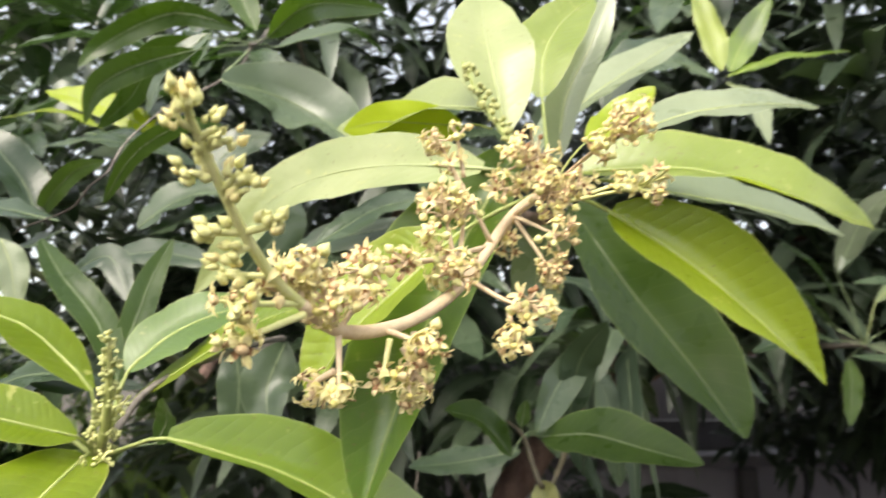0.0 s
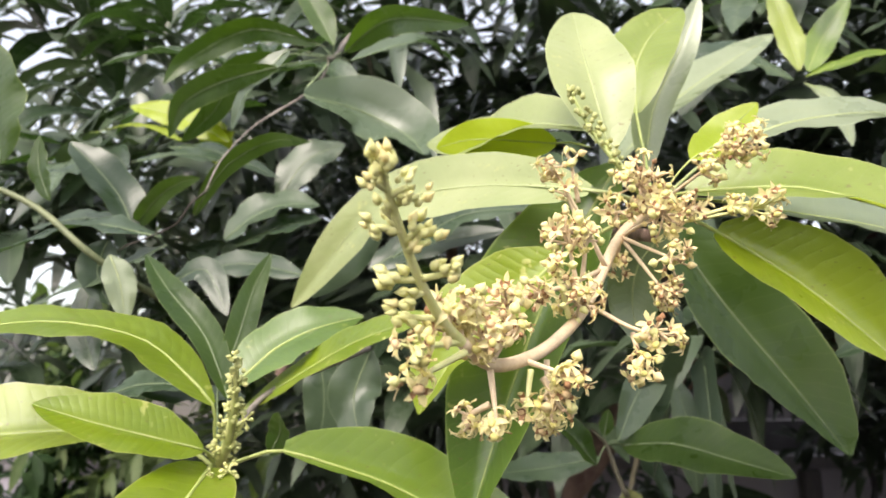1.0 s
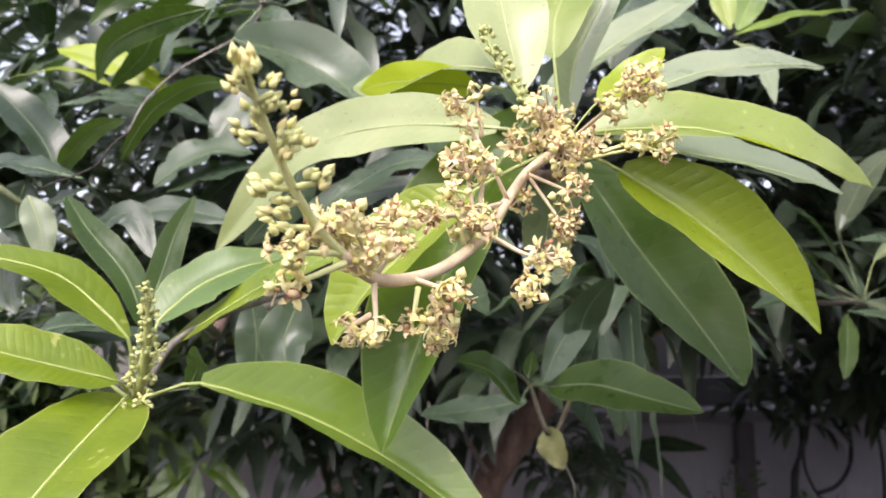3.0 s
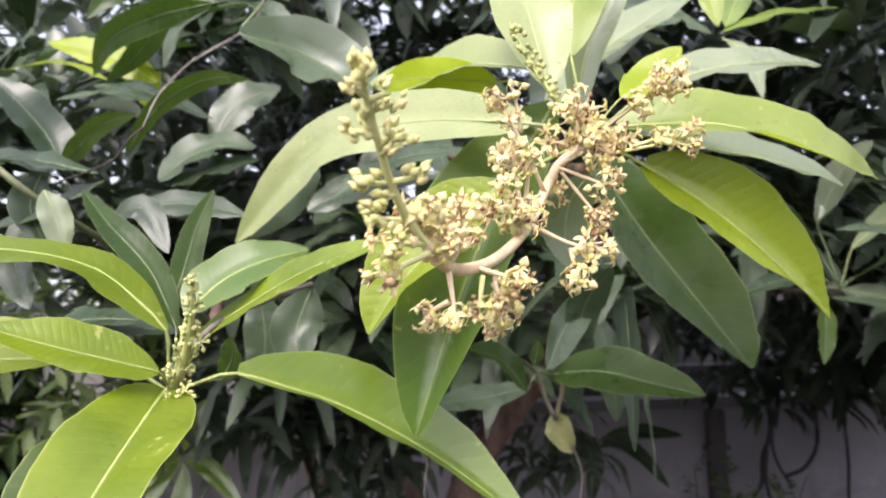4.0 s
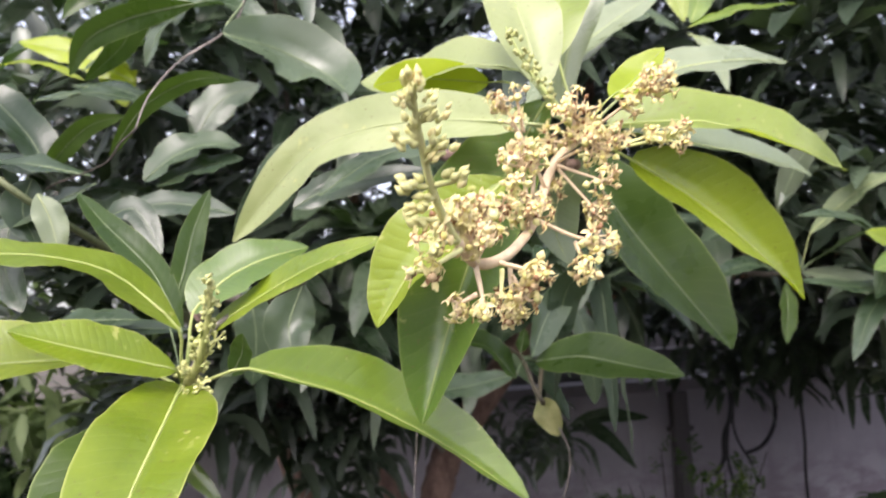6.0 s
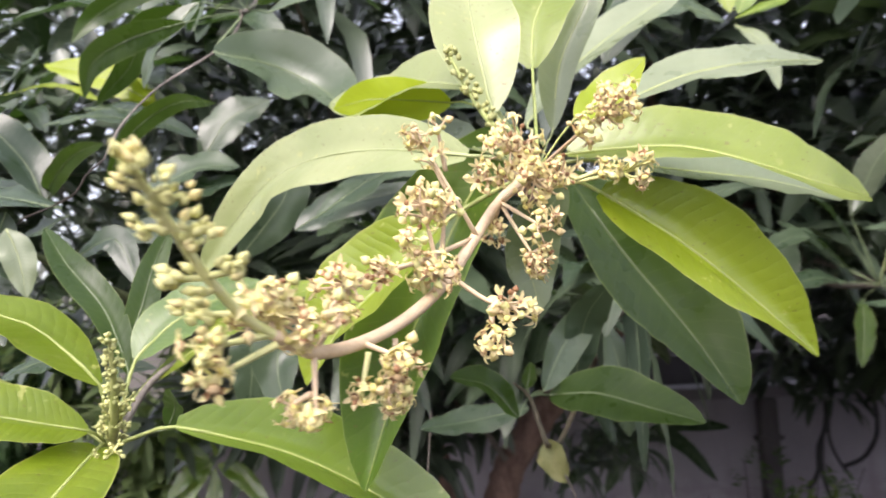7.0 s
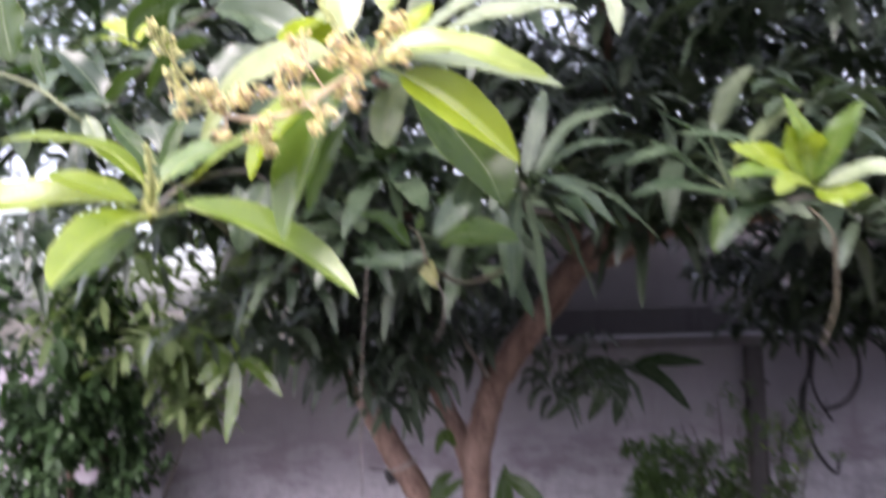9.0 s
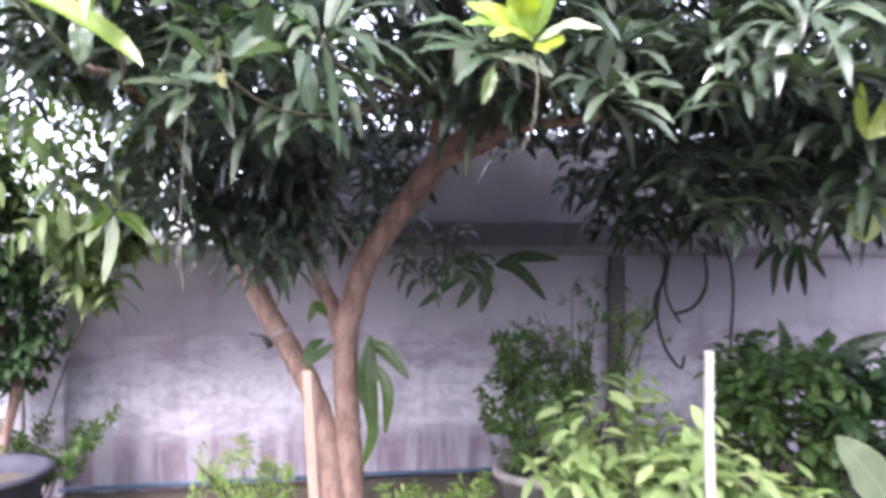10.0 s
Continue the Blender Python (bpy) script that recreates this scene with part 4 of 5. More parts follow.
leaf([(2.263, 2.2, 2.231), (2.142, 2.15, 2.29), (2.001, 2.1, 2.21)], 0.068, (0, -0.6, 0.8), DARK)
leaf([(2.286, 2.2, 2.255), (2.303, 2.15, 2.337), (2.364, 2.1, 2.393)], 0.070, (0, -0.6, 0.8), DARK)
leaf([(2.274, 2.2, 2.231), (2.119, 2.15, 2.151), (1.843, 2.1, 2.073)], 0.067, (0, -0.6, 0.8), DARK)
leaf([(2.286, 2.2, 2.208), (2.188, 2.15, 2.081), (2.138, 2.1, 1.914)], 0.068, (0, -0.6, 0.8), DARK)
leaf([(2.286, 2.2, 2.219), (2.35, 2.15, 2.151), (2.383, 2.1, 2.006)], 0.070, (0, -0.6, 0.8), DARK)
leaf([(2.298, 2.2, 2.231), (2.396, 2.15, 2.244), (2.5, 2.1, 2.166)], 0.071, (0, -0.6, 0.8), DARK)
leaf([(2.263, 2.2, 2.196), (2.073, 2.15, 2.104), (1.979, 2.1, 1.959)], 0.067, (0, -0.6, 0.8), DARK)
leaf([(2.357, 2.2, 1.688), (2.31, 2.2, 1.782), (2.275, 2.2, 1.853)], 0.083, (0, -0.9, 0.4), YOUNG)
leaf([(2.357, 2.2, 1.688), (2.404, 2.2, 1.783), (2.474, 2.2, 1.83)], 0.084, (0, -0.9, 0.4), YOUNG)
leaf([(2.357, 2.2, 1.7), (2.345, 2.2, 1.783), (2.333, 2.2, 1.877)], 0.083, (0, -0.9, 0.4), YOUNG)
leaf([(0.224, 2.8, 1.229), (0.216, 2.75, 0.981), (0.263, 2.72, 0.763)], 0.103, (0.2, -0.95, 0.2), OLIVE)
leaf([(0.209, 2.8, 1.2), (0.329, 2.75, 1.123), (0.43, 2.72, 1.01)], 0.071, (0.2, -0.95, 0.2), OLIVE)
leaf([(0.239, 2.8, 1.086), (0.316, 2.75, 0.953), (0.311, 2.72, 0.735)], 0.064, (0.2, -0.95, 0.2), OLIVE)
leaf([(0.182, 2.8, 0.914), (0.246, 2.75, 0.755), (0.194, 2.72, 0.567)], 0.058, (0.2, -0.95, 0.2), OLIVE)
leaf([(-0.006, 2.8, 1.199), (-0.068, 2.75, 1.163), (-0.103, 2.72, 1.083)], 0.050, (0.2, -0.95, 0.2), OLIVE)
leaf([(0.008, 2.8, 1.314), (-0.04, 2.75, 1.375), (-0.076, 2.72, 1.293)], 0.050, (0.2, -0.95, 0.2), OLIVE)
leaf([(0.037, 2.8, 1.171), (-0.039, 2.75, 1.121), (-0.089, 2.72, 1.069)], 0.050, (0.2, -0.95, 0.2), OLIVE)
leaf([(2.0, 1.6, 2.02), (1.97, 1.58, 2.1), (1.96, 1.56, 2.2)], 0.05, (0, -0.9, 0.4), YOUNG)
leaf([(2.0, 1.6, 2.02), (2.05, 1.58, 2.11), (2.07, 1.56, 2.18)], 0.045, (0, -0.9, 0.4), YOUNG)
leaf([(2.0, 1.6, 2.02), (2.07, 1.58, 2.05), (2.14, 1.56, 2.03)], 0.04, (0, -0.9, 0.4), YOUNG)
leaf([(0.818, 0.952, 2.156), (0.797, 0.918, 2.228), (0.751, 0.884, 2.295)], 0.046, (0, -0.8, 0.55), FRESH)
leaf([(0.827, 0.952, 2.156), (0.852, 0.918, 2.228), (0.882, 0.884, 2.278)], 0.042, (0, -0.8, 0.55), FRESH)
leaf([(0.818, 0.952, 2.147), (0.738, 0.909, 2.173), (0.65, 0.867, 2.156)], 0.044, (0, -0.8, 0.55), FRESH)
leaf([(0.823, 0.952, 2.143), (0.764, 0.892, 2.151), (0.713, 0.842, 2.118)], 0.042, (0, -0.8, 0.55), LIME)
leaf([(0.831, 0.952, 2.143), (0.899, 0.909, 2.168), (0.966, 0.867, 2.143)], 0.039, (0, -0.8, 0.55), GREY)


# mature rosette beside the young yellow-green one
GREY_HUB = (0.76, 1.215, 2.181)
tube("twig", [GREY_HUB, (0.82, 1.5, 2.2), (0.95, 2.0, 2.28)], [0.004, 0.006, 0.01], TWIG, mango)
# the sage and grey blades hold a bluish sky sheen in their colour
for pts, width, way, mat in (
    (((0.723, 1.207, 2.3), (0.755, 1.174, 2.387), (0.797, 1.144, 2.436)), 0.05, (-0.5, -0.8, 0.5), SAGE),
    (((0.769, 1.185, 2.25), (0.83, 1.137, 2.315), (0.878, 1.099, 2.342)), 0.054, (-0.3, -0.6, 0.8), GREY),
    (((0.735, 1.23, 2.25), (0.682, 1.203, 2.312), (0.604, 1.16, 2.35)), 0.044, (0.1, -0.6, 0.8), DARK),
    (((0.716, 1.215, 2.206), (0.622, 1.161, 2.264), (0.519, 1.113, 2.229)), 0.046, (0.0, -0.6, 0.8), DARK),
    (((0.709, 1.216, 2.188), (0.624, 1.156, 2.193), (0.528, 1.119, 2.163)), 0.04, (0.0, -0.7, 0.7), DARK),
    (((0.746, 1.242, 2.159), (0.734, 1.225, 2.107), (0.714, 1.207, 2.047)), 0.038, (0.2, -0.9, 0.3), OLIVE),
    (((0.77, 1.222, 2.18), (0.833, 1.17, 2.155), (0.897, 1.14, 2.106)), 0.055, (0.0, -0.8, 0.6), SAGE),
    (((0.713, 1.242, 2.22), (0.655, 1.205, 2.251), (0.585, 1.175, 2.291)), 0.042, (0.0, -0.7, 0.7), DARK),
    (((0.78, 1.2, 2.2), (0.83, 1.1, 2.24), (0.86, 1.02, 2.22)), 0.05, (0.1, -0.5, 0.85), DARK),
):
    leaf(list(pts), width, way, mat, fold=0.35, curl=0.15, hub=GREY_HUB)


# glossy rosette behind the flowers
for tip, rise, width in ((0.534, 1.05, 2.255), 0.035, 0.04), ((0.54, 1.08, 2.32), 0.06, 0.042), ((0.471, 0.95, 2.086), 0.035, 0.04), ((0.585, 1.12, 2.07), 0.05, 0.044), ((0.348, 1.03, 1.88), 0.03, 0.042), ((0.278, 0.89, 1.952), 0.05, 0.04), ((0.245, 0.92, 2.115), 0.03, 0.036), ((0.46, 1.2, 1.95), 0.05, 0.044), ((0.2, 1.1, 2.26), 0.04, 0.04), ((0.36, 1.12, 2.4), 0.0, 0.04), ((0.27, 1.2, 1.97), 0.05, 0.042), ((0.15, 1.15, 2.1), 0.05, 0.04), ((0.42, 1.25, 2.3), 0.03, 0.04):
    a, b = Vector(ROSE_HUB), Vector(tip)
    out = (b - a).normalized()
    reach = (b - a).length
    leaf([a + out * 0.025, a.lerp(b, 0.35) + Vector((0, -0.01, rise)), a.lerp(b, 0.72) + Vector((0, -0.012, 0.8 * rise)), b], min(width, 0.24 * reach), (0.75 if tip[0] > 0.3 else -0.75, -0.4, 0.45) if tip[2] < 2.0 else (0.0, -0.5, 0.85), GLOSSY, fold=0.3, curl=0.15, waves=3.0)


# ---- flower panicles ----
def petal_flower(name, r, spread, curl, dome, mats_used, rr):
    """Five pointed petals that bend back round a domed disc, with a dark streak at each base, thin stamens and sepals."""
    verts, faces, mats = [], [], []
    for k in range(5):
        a = 2 * math.pi * k / 5 + rr.uniform(-0.22, 0.22)
        d, s = Vector((math.cos(a), math.sin(a), 0)), Vector((-math.sin(a), math.cos(a), 0))
        lift, back, long = spread + rr.uniform(-0.25, 0.25), curl * rr.uniform(0.6, 1.3), rr.uniform(0.85, 1.15)
        base = len(verts)
        for u, w in ((0.15, 0.13), (0.42, 0.28), (0.7, 0.3), (0.97, 0.17), (1.2, 0.02)):
            z = u * lift - back * u * u * u
            for v in (-1, 0, 1):
                verts.append(d * (u * r * long) + s * (v * w * r) + Vector((0, 0, (z + 0.14 * abs(v)) * r)))
        for i in range(4):
            for j in range(2):
                faces.append((base + 3 * i + j, base + 3 * i + j + 1, base + 3 * i + j + 4, base + 3 * i + j + 3))
                mats.append(1 if i == 0 or (i == 1 and k % 2) else 0)
    base = len(verts)
    rings = ((0.0, 0.3), (0.14, 0.42), (0.34, 0.4), (0.5, 0.26))
    for z, q in rings:
        for k in range(7):
            a = 2 * math.pi * k / 7
            g = 1 + 0.14 * math.cos(5 * a + 1)
            verts.append(Vector((math.cos(a) * q * g * r * dome, math.sin(a) * q * g * r * dome, z * r * dome)))
    verts.append(Vector((0, 0, 0.54 * r * dome)))
    for i in range(len(rings) - 1):
        for k in range(7):
            faces.append((base + 7 * i + k, base + 7 * i + (k + 1) % 7, base + 7 * i + 7 + (k + 1) % 7, base + 7 * i + 7 + k))
            mats.append(2)
    for k in range(7):
        faces.append((base + 21 + k, base + 21 + (k + 1) % 7, base + 28))
        mats.append(2)
    for k in range(3):
        a = rr.uniform(0, 6.28)
        end = Vector((math.cos(a) * 1.0 * r, math.sin(a) * 1.0 * r, rr.uniform(0.3, 0.9) * r))
        v0, f0 = tube_data([Vector((0, 0, 0.1 * r)), end * 0.6 + Vector((0, 0, 0.1 * r)), end], [0.05 * r, 0.035 * r, 0.075 * r], 4, 3)
        base = len(verts)
        verts += v0
        faces += [tuple(base + i for i in f) for f in f0]
        mats += [0 if k else 1] * len(f0)
    me = smooth_mesh(name, verts, faces)
    for m in mats_used:
        me.materials.append(m)
    me.polygons.foreach_set("material_index", mats)
    return me


def bud_mesh(name, r, length, material, rr):
    """A pointed egg-shaped bud in its small calyx."""
    verts, faces = [], []
    rings = ((0.0, 0.35), (0.15, 0.8), (0.35, 1.0), (0.6, 0.75), (0.85, 0.28))
    for z, q in rings:
        for k in range(7):
            a = 2 * math.pi * k / 7
            g = 1 + 0.1 * math.cos(5 * a)
            verts.append(Vector((math.cos(a) * q * r * g, math.sin(a) * q * r * g, z * length)))
    verts.append(Vector((rr.uniform(-0.1, 0.1) * r, 0, length)))
    for i in range(4):
        for k in range(7):
            faces.append((7 * i + k, 7 * i + (k + 1) % 7, 7 * i + 7 + (k + 1) % 7, 7 * i + 7 + k))
    faces += [(28 + k, 28 + (k + 1) % 7, 35) for k in range(7)]
    me = smooth_mesh(name, verts, faces)
    me.materials.append(material)
    return me


frng = random.Random(11)
OPEN = [petal_flower("flower", 0.0043, 0.55, 0.55, 0.95, (PETAL, PETAL_OLD, DISC), frng) for _ in range(2)]
OPEN += [petal_flower("flower", 0.0042, 0.35, 0.75, 1.1, (PETAL, HEART, DISC), frng), petal_flower("flower", 0.0041, 0.7, 0.4, 1.05, (PETAL, HEART, PINK), frng)]
AGED = [petal_flower("flower", 0.0039, 0.9, 0.2, 0.9, (PETAL_OLD, HEART, PINK), frng), petal_flower("flower", 0.0039, 0.3, 0.9, 1.15, (PETAL_OLD, HEART, PINK), frng)]
AGED += [petal_flower("flower", 0.004, 1.0, 0.3, 0.85, (PETAL, PETAL_OLD, HEART), frng), petal_flower("flower", 0.0039, 0.6, 0.7, 1.1, (PETAL_OLD, HEART, DISC), frng)]
SHUT = [bud_mesh("bud", 0.0019, 0.0046, BUD, frng), bud_mesh("bud", 0.0017, 0.004, PETAL, frng)]
GREENBUD = [bud_mesh("bud", 0.0019, 0.0046, BUD_GREEN, frng), bud_mesh("bud", 0.0018, 0.004, BUD, frng)]
KNOB = [bud_mesh("bud", 0.0021, 0.0042, PETAL, frng), bud_mesh("bud", 0.0022, 0.0044, BUD, frng), bud_mesh("bud", 0.0014, 0.003, HEART, frng), bud_mesh("bud", 0.002, 0.0042, PETAL_OLD, frng), bud_mesh("bud", 0.0021, 0.0046, BUD, frng)]
TIP = [bud_mesh("bud", 0.0017, 0.0052, BUD, frng), bud_mesh("bud", 0.0015, 0.0045, BUD, frng), bud_mesh("bud", 0.0016, 0.0046, PETAL, frng)]


def sit(parent, name, me, at, way, size=1.0):
    ob = new(name, me)
    ob.parent = parent
    turn = Vector(way).to_track_quat("Z", "Y").to_matrix().to_4x4()
    ob.matrix_basis = Matrix.Translation(at) @ turn @ Matrix.Rotation(frng.uniform(0, 6.28), 4, "Z") @ Matrix.Scale(size, 4)
    return ob


def scatter_way():
    v = Vector((frng.gauss(0, 1), frng.gauss(0, 1), frng.gauss(0, 1)))
    return v.normalized()


def cluster(parent, stalk_from, centre, radius, count, mix=(0.28, 0.34), green=False, bend=(0, 0, 0), r0=0.0014, squash=1.0):
    """A side stalk from the axis to a knot of flowers, each on its own short stem."""
    a, c = Vector(stalk_from), Vector(centre)
    mid = a.lerp(c, 0.5) + Vector(bend)
    verts, faces = tube_data([a, mid, c], [r0, 0.8 * r0, 0.5 * r0], 6, 8)
    spots = []
    for k in range(round(count * 1.3)):
        for _ in range(12):
            d = scatter_way()
            p = c + Vector((d.x, d.y, d.z * squash)) * 0.92 * radius * frng.uniform(0.35, 1.0)
            if all((p - q).length > 0.0048 for q in spots):
                break
        spots.append(p)
        foot = c + (a - c).normalized() * frng.uniform(0, 0.9 * radius)
        base = len(verts)
        v0, f0 = tube_data([foot, foot.lerp(p, 0.6) + scatter_way() * 0.0015, p], [0.0007, 0.0006, 0.0006], 5, 4)
        verts += v0
        faces += [tuple(base + i for i in f) for f in f0]
        way = (p - c).normalized() + scatter_way() * 0.35 + Vector((0, -0.35, 0.1))
        kind = frng.random()
        if sum(mix) == 0:
            sit(parent, "bud", frng.choice(GREENBUD), p, way, frng.uniform(0.6, 0.9))
        elif kind < mix[0] + 0.08:
            sit(parent, "flower", frng.choice(OPEN), p, way, frng.uniform(0.85, 1.15))
        elif kind < mix[0] + 0.75 * mix[1] + 0.08:
            sit(parent, "flower", frng.choice(AGED), p, way, frng.uniform(0.8, 1.15))
        else:
            sit(parent, "bud", frng.choice(SHUT if green else KNOB), p, way, frng.uniform(0.8, 1.25))
    part("flower_stalk", smooth_mesh("flower_stalk", verts, faces), STALK_GREEN if green else STALK, parent)


def bud_spray(parent, a, b, count, size=1.0):
    a, b = Vector(a), Vector(a).lerp(Vector(b), 0.9)
    verts, faces = tube_data([a, b], [0.0013, 0.0009], 6, 4)
    d = (b - a).normalized()
    for k in range(count):
        p = a.lerp(b, 0.55 + 0.45 * k / max(1, count - 1)) + scatter_way() * 0.0033
        sit(parent, "bud", frng.choice(TIP if k % 3 else TIP[:1]), p, d + scatter_way() * 0.38 + Vector((0, 0, 0.55)), size * frng.uniform(0.85, 1.3))
    part("flower_stalk", smooth_mesh("flower_stalk", verts, faces), STALK_GREEN, parent)


A = {1: (0.099, 0.42, 2.206), 2: (0.071, 0.36, 2.159), 3: (0.037, 0.299, 2.129), 4: (0.024, 0.273, 2.1265), 5: (0.0145, 0.253, 2.1336), 6: (0.0029, 0.2258, 2.1514), 7: (-0.001, 0.2112, 2.1639), 8: (-0.0042, 0.192, 2.1795)}
AXIS_POINTS = [R1, A[1], A[2], (0.053, 0.328, 2.139), A[3], A[4], A[5]]
panicle = tube("panicle", AXIS_POINTS, [0.0034, 0.0032, 0.003, 0.0028, 0.0028, 0.0027, 0.0022], STALK, mango, 10, 42, "large curved mango flower panicle with cream blossoms and brown hearts")
tube("flower_stalk", [A[4], A[5], (0.0087, 0.24, 2.1402), A[6], A[7], (-0.0034, 0.2, 2.1735), A[8]], [0.0024, 0.0021, 0.0018, 0.0016, 0.0014, 0.0012, 0.0009], STALK_GREEN, panicle, 10, 30)
top = Vector((0.104, 0.385, 2.228))
cluster(panicle, R1, top, 0.02, 26)
cluster(panicle, A[1], (0.118, 0.385, 2.212), 0.018, 20)
cluster(panicle, R1, (0.13, 0.38, 2.213), 0.012, 10)
cluster(panicle, R1, (0.09, 0.385, 2.212), 0.011, 9)
cluster(panicle, (0.115, 0.415, 2.21), (0.172, 0.384, 2.214), 0.011, 9, (0.35, 0.2), True)
cluster(panicle, (0.14, 0.395, 2.212), (0.158, 0.385, 2.216), 0.009, 6, (0.35, 0.2), True)
cluster(panicle, R1, (0.163, 0.393, 2.253), 0.016, 24)
cluster(panicle, R1, (0.146, 0.4, 2.241), 0.009, 8)
cluster(panicle, (0.085, 0.388, 2.182), (0.056, 0.368, 2.234), 0.009, 9, bend=(0.002, -0.004, -0.004))
cluster(panicle, (0.07, 0.374, 2.215), (0.066, 0.372, 2.24), 0.006, 4)
cluster(panicle, (0.07, 0.375, 2.205), (0.062, 0.37, 2.222), 0.006, 4)
cluster(panicle, (0.066, 0.35, 2.16), (0.06, 0.338, 2.192), 0.013, 17)
cluster(panicle, (0.068, 0.35, 2.17), (0.07, 0.345, 2.19), 0.008, 7)
cluster(panicle, (0.06, 0.34, 2.15), (0.054, 0.33, 2.173), 0.007, 6, (0.2, 0.2), True)
cluster(panicle, A[2], (0.063, 0.338, 2.158), 0.013, 16)
cluster(panicle, A[2], (0.101, 0.331, 2.141), 0.01, 13, bend=(0.002, -0.004, -0.004))
cluster(panicle, (0.09, 0.345, 2.143), (0.091, 0.331, 2.127), 0.008, 7, (0.6, 0.2))
cluster(panicle, A[1], (0.116, 0.386, 2.167), 0.011, 12)
cluster(panicle, A[1], (0.119, 0.376, 2.184), 0.01, 10)
cluster(panicle, A[1], (0.095, 0.41, 2.189), 0.008, 7)
cluster(panicle, (0.082, 0.385, 2.18), (0.03, 0.297, 2.152), 0.011, 15, (0.3, 0.45), bend=(0, -0.004, -0.002))
cluster(panicle, (0.06, 0.34, 2.165), (0.043, 0.31, 2.158), 0.007, 6, (0.3, 0.4))
cluster(panicle, A[5], (0.014, 0.252, 2.146), 0.009, 12, (0.2, 0.4))
cluster(panicle, A[4], (0.022, 0.262, 2.136), 0.01, 13, (0.4, 0.3))
cluster(panicle, A[4], (0.032, 0.275, 2.139), 0.008, 8, (0.35, 0.35))
cluster(panicle, A[5], (0.008, 0.242, 2.139), 0.006, 5, (0.3, 0.2))
cluster(panicle, A[4], (0.0265, 0.264, 2.105), 0.006, 5, (0.8, 0.2))
cluster(panicle, (0.024, 0.268, 2.112), (0.014, 0.271, 2.107), 0.006, 5, (0.6, 0.4))
cluster(panicle, A[3], (0.056, 0.288, 2.122), 0.008, 9)
cluster(panicle, (0.045, 0.3, 2.122), (0.051, 0.297, 2.11), 0.008, 9)
cluster(panicle, (0.048, 0.32, 2.13), (0.048, 0.32, 2.104), 0.007, 7, (0.6, 0.3))
cluster(panicle, (0.04, 0.297, 2.125), (0.038, 0.292, 2.11), 0.005, 4, (0.6, 0.3), True)
cluster(panicle, A[5], (0.002, 0.226, 2.13), 0.007, 8, (0.3, 0.1), True)
cluster(panicle, (0.016, 0.253, 2.13), (0.0, 0.236, 2.12), 0.005, 5, (0.5, 0.1), True)
for a, b, n, s in (
    ((0.0087, 0.24, 2.1402), (-0.0045, 0.235, 2.1405), 8, 0.85),
    (A[6], (-0.0085, 0.222, 2.1505), 8, 0.85),
    ((0.004, 0.229, 2.148), (-0.004, 0.225, 2.143), 6, 0.8),
    (A[6], (0.0145, 0.222, 2.153), 8, 0.85),
    ((0.0, 0.216, 2.159), (0.0085, 0.212, 2.161), 7, 0.8),
    ((0.0, 0.214, 2.161), (0.006, 0.211, 2.166), 4, 0.8),
    (A[7], (-0.0085, 0.208, 2.1645), 7, 0.75),
    ((-0.0015, 0.209, 2.166), (-0.0065, 0.205, 2.17), 3, 0.7),
    ((-0.0023, 0.2057, 2.1704), (0.0058, 0.202, 2.172), 5, 0.75),
    ((-0.003, 0.202, 2.172), (0.003, 0.199, 2.174), 4, 0.7),
    ((-0.0034, 0.2, 2.1735), (-0.0075, 0.196, 2.175), 4, 0.65),
    ((-0.0036, 0.197, 2.176), (-0.0042, 0.191, 2.18), 14, 0.75),
):
    bud_spray(panicle, a, b, n + 3, s * 1.02)

SPIKE = [R2, (-0.146, 0.45, 2.08), (-0.133, 0.425, 2.105), (-0.125, 0.405, 2.133)]
spike = tube("panicle", SPIKE, [0.0034, 0.003, 0.0022, 0.0012], STALK_SPIKE, mango, 8, 18, "small green flower spike in tight bud")
knots = curve_points(SPIKE, 22)
for k, knot in enumerate(knots[2:]):
    u = k / 20
    side = Vector((math.cos(2.4 * k), 0.8 * math.sin(2.4 * k) - 0.3, 0.5)).normalized()
    reach = 0.0062 * (1 - u) ** 0.8 + 0.0022
    tube("flower_stalk", [knot, knot + side * reach], [0.0009, 0.0007], STALK_SPIKE, spike, 5, 3)
    for j in range(11 if u < 0.6 else 8):
        at = knot + side * reach * (0.45 + 0.06 * j) + scatter_way() * 0.0024
        sit(spike, "bud", GREENBUD[0 if j % 4 else 1], at, side + scatter_way() * 0.8, frng.uniform(0.65, 0.95))
for b, n in (((-0.14, 0.44, 2.066), 8), ((-0.152, 0.44, 2.062), 7), ((-0.127, 0.43, 2.098), 5)):
    cluster(spike, R2, b, 0.006, n, (0, 0), True)
small = tube("panicle", [R1, (0.1, 0.41, 2.245), (0.084, 0.412, 2.27), (0.07, 0.414, 2.301)], [0.0026, 0.002, 0.0015, 0.0007], MIDRIB, mango, 8, 18, "slender green flower spike in front of a pale leaf")
for k in range(46):
    base = curve_points([(0.097, 0.41, 2.25), (0.084, 0.411, 2.272), (0.07, 0.413, 2.301)], 45)[k]
    sit(small, "bud", GREENBUD[0], base + scatter_way() * 0.0045, scatter_way() + Vector((0, -0.3, 0.5)), frng.uniform(0.75, 1.15))

